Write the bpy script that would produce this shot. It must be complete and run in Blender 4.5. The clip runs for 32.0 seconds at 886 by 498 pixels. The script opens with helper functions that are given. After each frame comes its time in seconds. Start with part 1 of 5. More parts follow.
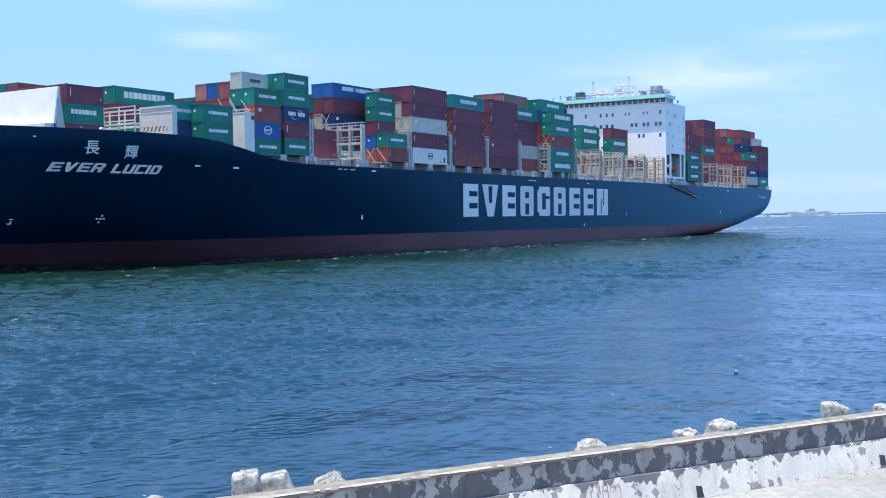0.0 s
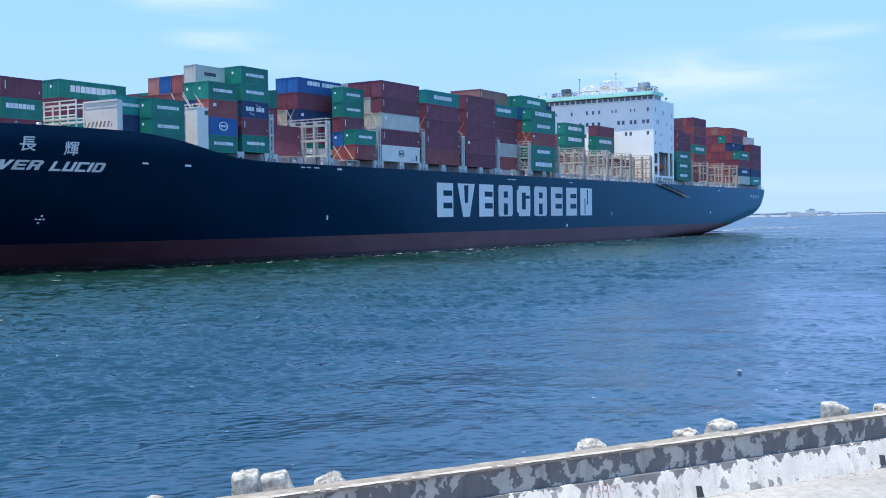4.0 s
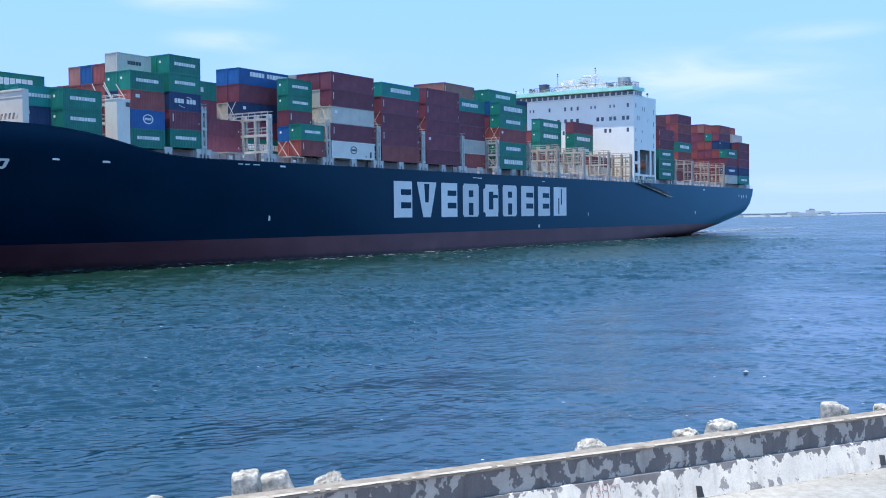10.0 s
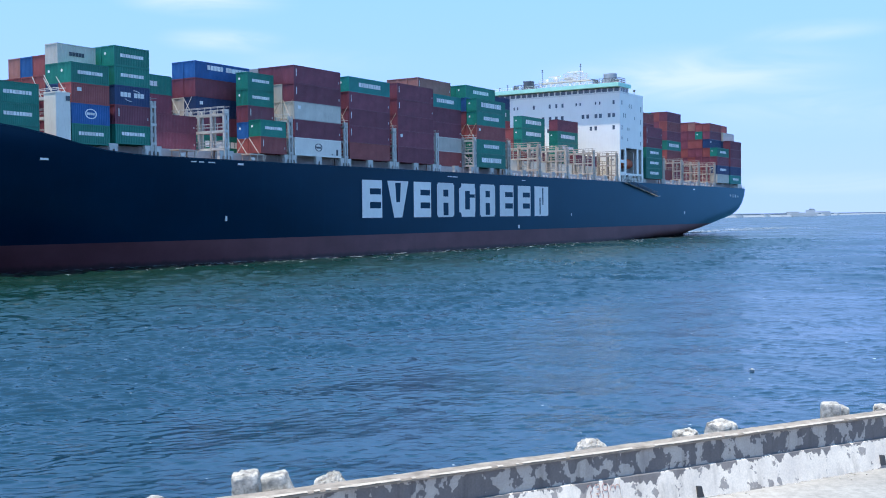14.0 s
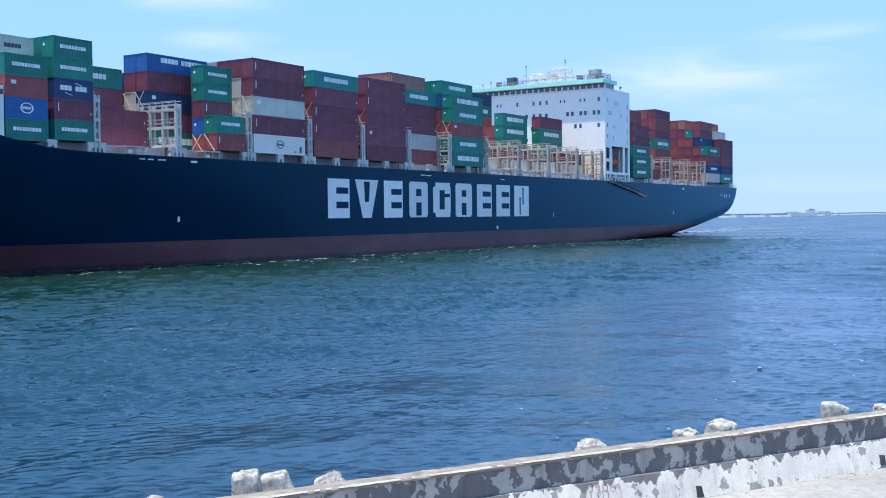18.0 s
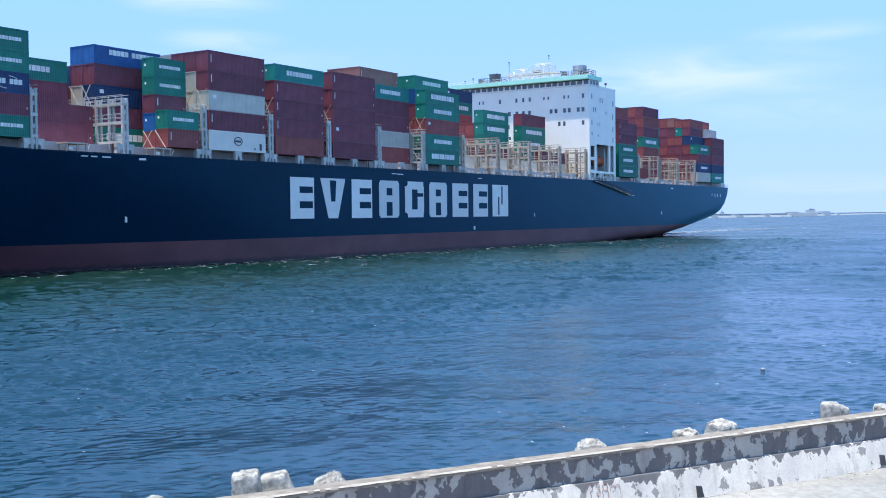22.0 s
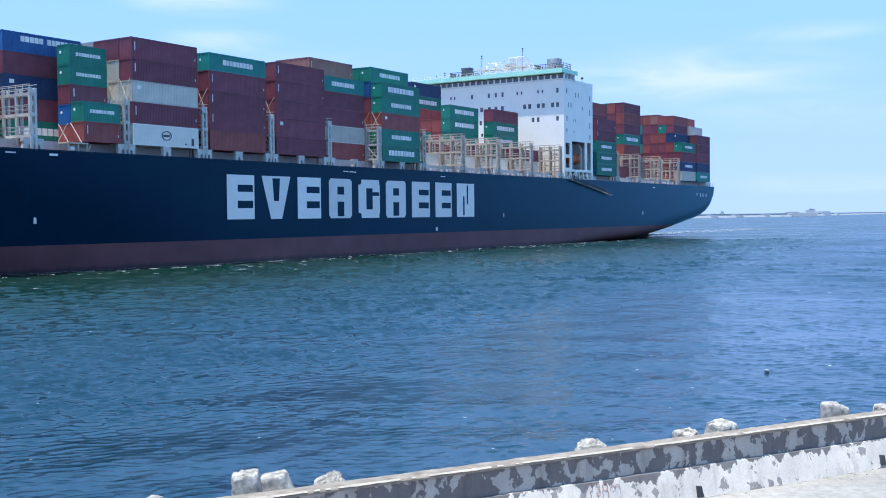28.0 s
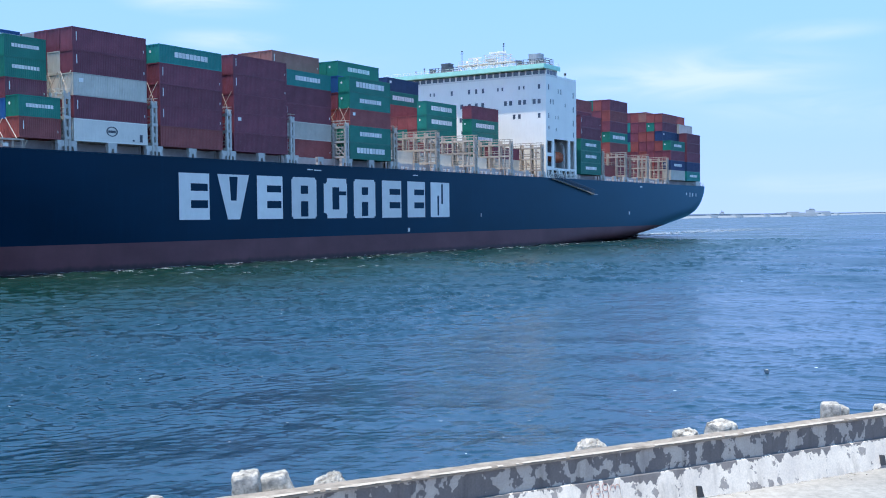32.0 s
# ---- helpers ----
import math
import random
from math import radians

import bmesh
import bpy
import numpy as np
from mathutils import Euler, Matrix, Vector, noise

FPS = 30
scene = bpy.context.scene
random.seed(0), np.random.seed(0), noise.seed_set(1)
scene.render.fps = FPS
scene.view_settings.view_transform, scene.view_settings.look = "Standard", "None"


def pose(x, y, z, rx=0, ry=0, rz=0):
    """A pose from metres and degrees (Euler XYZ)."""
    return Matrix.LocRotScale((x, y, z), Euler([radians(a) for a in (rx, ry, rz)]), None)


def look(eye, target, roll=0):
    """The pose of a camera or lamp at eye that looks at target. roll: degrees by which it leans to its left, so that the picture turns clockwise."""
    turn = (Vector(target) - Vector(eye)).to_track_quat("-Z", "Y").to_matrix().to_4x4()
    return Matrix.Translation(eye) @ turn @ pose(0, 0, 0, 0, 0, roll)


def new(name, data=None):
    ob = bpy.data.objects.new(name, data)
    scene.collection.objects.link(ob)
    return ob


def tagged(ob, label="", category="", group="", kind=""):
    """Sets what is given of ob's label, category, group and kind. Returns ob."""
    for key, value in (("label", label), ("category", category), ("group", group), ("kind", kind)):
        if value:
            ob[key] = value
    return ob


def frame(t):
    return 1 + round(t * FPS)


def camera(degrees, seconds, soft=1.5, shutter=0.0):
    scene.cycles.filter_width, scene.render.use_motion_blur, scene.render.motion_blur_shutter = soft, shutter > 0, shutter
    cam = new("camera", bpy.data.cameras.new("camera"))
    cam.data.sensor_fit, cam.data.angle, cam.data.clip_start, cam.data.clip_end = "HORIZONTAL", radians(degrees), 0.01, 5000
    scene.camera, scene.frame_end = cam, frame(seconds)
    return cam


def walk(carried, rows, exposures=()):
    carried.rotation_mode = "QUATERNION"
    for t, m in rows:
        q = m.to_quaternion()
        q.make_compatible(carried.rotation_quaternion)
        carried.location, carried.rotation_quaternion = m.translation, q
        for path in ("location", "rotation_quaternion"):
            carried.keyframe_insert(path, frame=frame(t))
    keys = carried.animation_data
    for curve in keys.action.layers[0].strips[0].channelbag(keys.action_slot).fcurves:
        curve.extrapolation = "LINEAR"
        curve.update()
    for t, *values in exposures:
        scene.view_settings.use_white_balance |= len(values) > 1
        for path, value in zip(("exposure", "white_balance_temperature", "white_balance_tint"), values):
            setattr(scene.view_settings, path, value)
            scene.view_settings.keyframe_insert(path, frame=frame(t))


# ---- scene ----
cam = camera(44.83, 32.0, soft=1.0)
EYE = look((0, 0, 6.83), (0, 100, 6.83 - 100 * math.tan(radians(1.741))), -0.591)
LOOK = (1.1, 6000, 13)  # stops, kelvin, tint
walk(cam, [(0.0, EYE), (32.0, EYE)], [(0.0, *LOOK), (32.0, *LOOK)])

# ship's frame: x runs aft, y runs from the port side inboard, z up from the water
HEADING = 57.66
AFT = Vector((math.cos(radians(HEADING)), math.sin(radians(HEADING)), 0))
INB = Vector((-AFT.y, AFT.x, 0))
START = Vector((4.19, 216.84, 0))


def sailed(t):
    """Metres that the ship has gone by t seconds."""
    k = t / 32
    return 79.117 * k - 3.35 * k * k + 1.5 * k ** 3


# ---- world, sun, exposure ----
SUN_EL, SUN_AZ = 80.5, 226.0
world = bpy.data.worlds.new("sky")
scene.world = world
world.use_nodes = True
wn, wl = world.node_tree.nodes, world.node_tree.links
wn.clear()
w_out = wn.new("ShaderNodeOutputWorld")
w_bg = wn.new("ShaderNodeBackground")
w_sky = wn.new("ShaderNodeTexSky")
w_sky.sky_type, w_sky.sun_disc = "NISHITA", False
w_sky.sun_elevation, w_sky.sun_rotation = radians(SUN_EL), radians(SUN_AZ)
w_sky.altitude, w_sky.air_density, w_sky.dust_density, w_sky.ozone_density = 1500, 1.0, 0.0, 3.0
w_tc = wn.new("ShaderNodeTexCoord")
w_map = wn.new("ShaderNodeMapping")
w_map.inputs["Scale"].default_value = (3.2, 3.2, 16.0)
w_map.inputs["Rotation"].default_value = (0, radians(7), 0)
w_n1 = wn.new("ShaderNodeTexNoise")
w_n1.inputs["Scale"].default_value, w_n1.inputs["Detail"].default_value, w_n1.inputs["Distortion"].default_value = 2.4, 8, 0.8
w_ramp = wn.new("ShaderNodeValToRGB")
w_ramp.color_ramp.elements[0].position, w_ramp.color_ramp.elements[1].position = 0.32, 0.64


def sky_math(op, a, b):
    node = wn.new("ShaderNodeMath")
    node.operation, node.use_clamp = op, op == "ADD"
    for sock, val in zip(node.inputs, (a, b)):
        if isinstance(val, float):
            sock.default_value = val
        else:
            wl.new(val, sock)
    return node.outputs["Value"]


# cirrus wisps: direction, half width, half height, strength
cover = None
for cx, cy, cz, half_w, half_h, amount in ((0.227, 0.966, 0.125, 0.11, 0.022, 0.8), (0.30, 0.945, 0.098, 0.08, 0.012, 0.45), (-0.208, 0.960, 0.193, 0.06, 0.012, 0.9), (-0.195, 0.968, 0.160, 0.045, 0.010, 0.7),
                                           (0.318, 0.935, 0.157, 0.055, 0.008, 0.5), (0.36, 0.93, 0.085, 0.12, 0.015, 0.3), (-0.12, 0.982, 0.142, 0.08, 0.012, 0.22), (0.34, 0.942, 0.026, 0.09, 0.009, 0.4),
                                           (-0.75, -0.5, 0.4, 0.3, 0.06, 0.8), (0.8, -0.4, 0.35, 0.35, 0.05, 0.8), (-0.8, 0.45, 0.3, 0.3, 0.05, 0.8)):
    at = wn.new("ShaderNodeMapping")
    scale = (1 / half_w, 1 / max(half_w, 0.15), 1 / half_h)
    at.inputs["Scale"].default_value = scale
    at.inputs["Location"].default_value = [-c * k for c, k in zip((cx, cy, cz), scale)]
    wl.new(w_tc.outputs["Generated"], at.inputs["Vector"])
    far = wn.new("ShaderNodeVectorMath")
    far.operation = "LENGTH"
    wl.new(at.outputs["Vector"], far.inputs[0])
    fall = wn.new("ShaderNodeMapRange")
    fall.interpolation_type = "SMOOTHSTEP"
    fall.inputs["From Min"].default_value, fall.inputs["From Max"].default_value = 1.5, 0.1
    wl.new(far.outputs["Value"], fall.inputs["Value"])
    one = sky_math("MULTIPLY", fall.outputs["Result"], amount)
    cover = one if cover is None else sky_math("ADD", cover, one)
w_mix = wn.new("ShaderNodeMix")
w_mix.data_type = "RGBA"
w_mix.inputs[7].default_value = (3.35, 3.95, 4.4, 1)
wl.new(w_tc.outputs["Generated"], w_map.inputs["Vector"])
wl.new(w_map.outputs["Vector"], w_n1.inputs["Vector"])
wl.new(w_n1.outputs["Fac"], w_ramp.inputs["Fac"])
wl.new(sky_math("MULTIPLY", cover, w_ramp.outputs["Color"]), w_mix.inputs[0])
# thin marine haze: the bright horizon is held back and keeps its blue
w_add, w_div, w_tint = (wn.new("ShaderNodeMix") for _ in range(3))
for node, blend in ((w_add, "MULTIPLY"), (w_div, "DIVIDE"), (w_tint, "MULTIPLY")):
    node.data_type, node.blend_type = "RGBA", blend
    node.inputs[0].default_value = 1.0
w_add.inputs[7].default_value = (0.89, 3.0, 0.7, 1)
w_one = wn.new("ShaderNodeMix")
w_one.data_type, w_one.blend_type = "RGBA", "ADD"
w_one.inputs[0].default_value = 1.0
w_one.inputs[7].default_value = (1, 1, 1, 1)
wl.new(w_sky.outputs["Color"], w_add.inputs[6])
wl.new(w_add.outputs[2], w_one.inputs[6])
wl.new(w_sky.outputs["Color"], w_div.inputs[6])
wl.new(w_one.outputs[2], w_div.inputs[7])
wl.new(w_div.outputs[2], w_tint.inputs[6])
w_tint.inputs[7].default_value = (2.36, 10.05, 4.95, 1)
wl.new(w_tint.outputs[2], w_mix.inputs[6])
wl.new(w_mix.outputs[2], w_bg.inputs["Color"])
wl.new(w_bg.outputs["Background"], w_out.inputs["Surface"])
w_bg.inputs["Strength"].default_value = 0.113

sun = new("sun", bpy.data.lights.new("sun", "SUN"))
sun.data.energy, sun.data.angle, sun.data.color = 3.2, radians(0.6), (1.0, 0.93, 0.80)
sun_dir = Vector((math.sin(radians(SUN_AZ)) * math.cos(radians(SUN_EL)), math.cos(radians(SUN_AZ)) * math.cos(radians(SUN_EL)), math.sin(radians(SUN_EL))))
sun.rotation_mode = "QUATERNION"
sun.rotation_quaternion = sun_dir.to_track_quat("Z", "Y")
sun.location = sun_dir * 300

# ---- materials ----
def nodes_of(name):
    m = bpy.data.materials.new(name)
    m.use_nodes = True
    nt = m.node_tree
    return m, nt.nodes, nt.links, nt.nodes["Principled BSDF"]


def noise_node(n, l, scale, detail=5, rough=0.6, coord="Object", stretch=(1, 1, 1)):
    tc, mp, tx = n.new("ShaderNodeTexCoord"), n.new("ShaderNodeMapping"), n.new("ShaderNodeTexNoise")
    mp.inputs["Scale"].default_value = stretch
    tx.inputs["Scale"].default_value, tx.inputs["Detail"].default_value, tx.inputs["Roughness"].default_value = scale, detail, rough
    l.new(tc.outputs[coord], mp.inputs["Vector"])
    l.new(mp.outputs["Vector"], tx.inputs["Vector"])
    return tx


def ramp_node(n, l, source, stops):
    r = n.new("ShaderNodeValToRGB")
    el = r.color_ramp.elements
    while len(el) < len(stops):
        el.new(0.5)
    for e, (pos, c) in zip(el, stops):
        e.position, e.color = pos, (*c, 1)
    l.new(source, r.inputs["Fac"])
    return r


def mix_node(n, l, fac, a, b, blend="MIX"):
    m = n.new("ShaderNodeMix")
    m.data_type, m.blend_type = "RGBA", blend
    for sock, val in ((m.inputs[0], fac), (m.inputs[6], a), (m.inputs[7], b)):
        if isinstance(val, bpy.types.NodeSocket):
            l.new(val, sock)
        elif isinstance(val, tuple):
            sock.default_value = (*val, 1)
        else:
            sock.default_value = val
    return m.outputs[2]


def bump_node(n, l, height, strength, distance):
    b = n.new("ShaderNodeBump")
    b.inputs["Strength"].default_value, b.inputs["Distance"].default_value = strength, distance
    l.new(height, b.inputs["Height"])
    return b.outputs["Normal"]


def paint(name, color, rough=0.5, wear=0.25, wear_color=None, scale=0.5, streak=True, vary=0.25, metal=0.0):
    """Weathered paint: broad fading, fine grain and streaks that run down."""
    m, n, l, p = nodes_of(name)
    wear_color = wear_color or tuple(min(1, c * 0.55 + 0.03) for c in color)
    broad = noise_node(n, l, scale, 4)
    fine = noise_node(n, l, scale * 14, 5, stretch=(1, 1, 0.12) if streak else (1, 1, 1))
    lo, hi = tuple(c * (1 - vary) for c in color), tuple(min(1, c * (1 + vary) + 0.01) for c in color)
    base = ramp_node(n, l, broad.outputs["Fac"], [(0.3, lo), (0.7, hi)])
    mask = ramp_node(n, l, fine.outputs["Fac"], [(0.52, (0, 0, 0)), (0.75, (wear, wear, wear))])
    rnd = n.new("ShaderNodeObjectInfo")
    hv = n.new("ShaderNodeHueSaturation")
    mr = n.new("ShaderNodeMapRange")
    mr.inputs["To Min"].default_value, mr.inputs["To Max"].default_value = 0.85, 1.15
    l.new(rnd.outputs["Random"], mr.inputs["Value"])
    l.new(mr.outputs["Result"], hv.inputs["Value"])
    l.new(mix_node(n, l, mask.outputs["Color"], base.outputs["Color"], wear_color), hv.inputs["Color"])
    l.new(hv.outputs["Color"], p.inputs["Base Color"])
    p.inputs["Roughness"].default_value, p.inputs["Metallic"].default_value = rough, metal
    l.new(bump_node(n, l, fine.outputs["Fac"], 0.15, 0.02), p.inputs["Normal"])
    return m


BOX = {
    "green": paint("green_container_paint", (0.006, 0.185, 0.135), 0.5, 0.18, vary=0.15),
    "teal": paint("teal_container_paint", (0.010, 0.23, 0.20), 0.5, 0.18, vary=0.15),
    "brown": paint("maroon_container_paint", (0.185, 0.042, 0.066), 0.55, 0.25, vary=0.18),
    "red": paint("rust_red_container_paint", (0.27, 0.062, 0.058), 0.55, 0.25, vary=0.18),
    "orange": paint("faded_orange_container_paint", (0.33, 0.14, 0.115), 0.6, 0.3, vary=0.18),
    "blue": paint("blue_container_paint", (0.010, 0.092, 0.28), 0.5, 0.2, vary=0.15),
    "navy": paint("dark_blue_container_paint", (0.008, 0.036, 0.115), 0.5, 0.2, vary=0.15),
    "white": paint("white_reefer_paint", (0.87, 0.83, 0.75), 0.4, 0.2, (0.35, 0.3, 0.26), vary=0.06),
    "grey": paint("silver_grey_container_paint", (0.53, 0.505, 0.445), 0.5, 0.3, (0.25, 0.2, 0.17), vary=0.1),
    "cream": paint("cream_container_paint", (0.56, 0.50, 0.42), 0.5, 0.25, vary=0.1),
}
BOX_WORDS = {"green": "dark green", "teal": "teal green", "brown": "maroon brown", "red": "rust red", "orange": "faded orange", "blue": "bright blue",
             "navy": "dark blue", "white": "white refrigerated", "grey": "silver grey", "cream": "cream white"}
WHITE_MARK = paint("white_marking_paint", (0.80, 0.79, 0.77), 0.5, 0.15, streak=True, vary=0.05)
DARK_MARK = paint("dark_marking_paint", (0.05, 0.06, 0.08), 0.5, 0.1, vary=0.1)
LASH = paint("cream_steel_paint", (0.47, 0.40, 0.33), 0.5, 0.35, (0.34, 0.2, 0.11), 1.5, vary=0.1)
LASH_GREY = paint("pale_grey_steel_paint", (0.52, 0.51, 0.48), 0.5, 0.3, (0.3, 0.2, 0.14), 1.5, vary=0.1)
TOWER_WHITE = paint("white_superstructure_paint", (0.86, 0.825, 0.755), 0.45, 0.15, (0.6, 0.53, 0.44), 0.25, vary=0.03)
ROOF_GREY = paint("grey_housing_paint", (0.27, 0.30, 0.33), 0.5, 0.2)
CREAM_STEEL = paint("cream_white_steel_paint", (0.76, 0.72, 0.645), 0.5, 0.2, (0.4, 0.3, 0.2), 0.6, vary=0.05)
MINT = paint("mint_green_paint", (0.50, 0.95, 0.74), 0.5, 0.15, (0.4, 0.55, 0.45), vary=0.08)
DECK_RED = paint("deck_paint", (0.16, 0.07, 0.05), 0.8, 0.3, streak=False)
DARK_STEEL = paint("dark_steel_paint", (0.06, 0.075, 0.09), 0.5, 0.2)
LIFEBOAT = paint("orange_lifeboat_paint", (0.55, 0.11, 0.03), 0.4, 0.1)


def hull_paint():
    m, n, l, p = nodes_of("navy_hull_paint")
    broad = noise_node(n, l, 0.05, 4, stretch=(1, 1, 2))
    streak = noise_node(n, l, 0.9, 6, stretch=(1, 1, 0.06))
    base = ramp_node(n, l, broad.outputs["Fac"], [(0.3, (0.0003, 0.009, 0.028)), (0.7, (0.0006, 0.016, 0.045))])
    mask = ramp_node(n, l, streak.outputs["Fac"], [(0.55, (0, 0, 0)), (0.8, (0.25, 0.25, 0.25))])
    l.new(mix_node(n, l, mask.outputs["Color"], base.outputs["Color"], (0.001, 0.030, 0.068)), p.inputs["Base Color"])
    p.inputs["Roughness"].default_value = 0.6
    p.inputs["Specular IOR Level"].default_value = 0.0
    wavy = bump_node(n, l, noise_node(n, l, 0.35, 3, stretch=(1, 1, 0.7)).outputs["Fac"], 0.12, 0.1)
    l.new(wavy, p.inputs["Normal"])
    # gloss of the navy topcoat
    gloss, edge, weight, both = n.new("ShaderNodeBsdfGlossy"), n.new("ShaderNodeFresnel"), n.new("ShaderNodeMath"), n.new("ShaderNodeMixShader")
    gloss.inputs["Color"].default_value, gloss.inputs["Roughness"].default_value = (0.38, 0.80, 0.97, 1), 0.3
    l.new(wavy, gloss.inputs["Normal"])
    edge.inputs["IOR"].default_value = 1.3
    weight.operation = "MULTIPLY"
    weight.inputs[1].default_value = 1.15
    l.new(edge.outputs["Fac"], weight.inputs[0])
    l.new(weight.outputs["Value"], both.inputs["Fac"])
    l.new(p.outputs["BSDF"], both.inputs[1])
    l.new(gloss.outputs["BSDF"], both.inputs[2])
    l.new(both.outputs["Shader"], n["Material Output"].inputs["Surface"])
    return m


def boot_paint():
    """Dull red antifouling with scuffs, and a dark weed line that the water keeps wet."""
    m, n, l, p = nodes_of("red_boot_topping_paint")
    broad = noise_node(n, l, 0.12, 5, 0.6, stretch=(1, 1, 1.6))
    streak = noise_node(n, l, 0.8, 6, 0.6, stretch=(1, 1, 0.3))
    base = ramp_node(n, l, broad.outputs["Fac"], [(0.3, (0.08, 0.024, 0.034)), (0.7, (0.135, 0.049, 0.061))])
    scuff = ramp_node(n, l, streak.outputs["Fac"], [(0.52, (0, 0, 0)), (0.75, (0.4, 0.4, 0.4))])
    col = mix_node(n, l, scuff.outputs["Color"], base.outputs["Color"], (0.08, 0.033, 0.038))
    tc, sep, wob = n.new("ShaderNodeTexCoord"), n.new("ShaderNodeSeparateXYZ"), n.new("ShaderNodeMath")
    l.new(tc.outputs["Object"], sep.inputs["Vector"])
    wob.operation = "MULTIPLY_ADD"
    wob.inputs[1].default_value = -0.9
    l.new(streak.outputs["Fac"], wob.inputs[0])
    l.new(sep.outputs["Z"], wob.inputs[2])
    weed = ramp_node(n, l, wob.outputs["Value"], [(0.0, (0.85, 0.85, 0.85)), (0.5, (0, 0, 0))])
    l.new(mix_node(n, l, weed.outputs["Color"], col, (0.02, 0.012, 0.016)), p.inputs["Base Color"])
    p.inputs["Roughness"].default_value = 0.55
    l.new(bump_node(n, l, streak.outputs["Fac"], 0.2, 0.05), p.inputs["Normal"])
    return m


def water_mat():
    m, n, l, p = nodes_of("sea_water")
    broad = noise_node(n, l, 0.012, 3)
    base = ramp_node(n, l, broad.outputs["Fac"], [(0.35, (0.0014, 0.020, 0.0365)), (0.7, (0.002, 0.025, 0.0505))])
    p.inputs["IOR"].default_value = 1.56
    # the ship's dark green reflection, painted into the water's colour along its track
    place, track, hull_mirror = n.new("ShaderNodeTexCoord"), n.new("ShaderNodeVectorMath"), n.new("ShaderNodeMapRange")
    track.operation = "DOT_PRODUCT"
    track.inputs[1].default_value = INB
    l.new(place.outputs["Object"], track.inputs[0])
    hull_mirror.interpolation_type = "SMOOTHSTEP"
    reach = INB.dot(START)
    hull_mirror.inputs["From Min"].default_value, hull_mirror.inputs["From Max"].default_value = reach - 82, reach - 26
    l.new(track.outputs["Value"], hull_mirror.inputs["Value"])
    l.new(mix_node(n, l, hull_mirror.outputs["Result"], base.outputs["Color"], (0.0014, 0.0180, 0.0125)), p.inputs["Base Color"])
    # waves too far out to stand in the sheet widen the gloss instead
    tc, far, gloss = n.new("ShaderNodeTexCoord"), n.new("ShaderNodeVectorMath"), n.new("ShaderNodeMapRange")
    far.operation = "LENGTH"
    l.new(tc.outputs["Object"], far.inputs[0])
    l.new(far.outputs["Value"], gloss.inputs["Value"])
    for key, val in (("From Min", 25.0), ("From Max", 115.0), ("To Min", 0.31), ("To Max", 0.45)):
        gloss.inputs[key].default_value = val
    lanes, spread = noise_node(n, l, 0.045, 3, 0.55, stretch=(1.0, 0.8, 1)), n.new("ShaderNodeMath")
    spread.operation = "MULTIPLY_ADD"
    spread.inputs[1].default_value = -0.33
    l.new(lanes.outputs["Fac"], spread.inputs[0])
    l.new(gloss.outputs["Result"], spread.inputs[2])
    l.new(spread.outputs["Value"], p.inputs["Roughness"])

    # the finest ripple, too small for the sheet itself
    ripple = noise_node(n, l, 6.0, 3, 0.6, stretch=(0.8, 1.2, 1))
    l.new(bump_node(n, l, ripple.outputs["Fac"], 1.0, 0.006), p.inputs["Normal"])
    return m


def concrete(name, lo, hi, scale=1.5, rough=0.85, bump=0.3):
    m, n, l, p = nodes_of(name)
    a, b = noise_node(n, l, scale, 6, 0.65), noise_node(n, l, scale * 18, 5, 0.7)
    c = ramp_node(n, l, a.outputs["Fac"], [(0.3, lo), (0.68, hi)])
    g = ramp_node(n, l, b.outputs["Fac"], [(0.35, (0.72, 0.72, 0.72)), (0.6, (1, 1, 1))])
    l.new(mix_node(n, l, 1.0, c.outputs["Color"], g.outputs["Color"], "MULTIPLY"), p.inputs["Base Color"])
    p.inputs["Roughness"].default_value = rough
    l.new(bump_node(n, l, b.outputs["Fac"], bump, 0.02), p.inputs["Normal"])
    return m


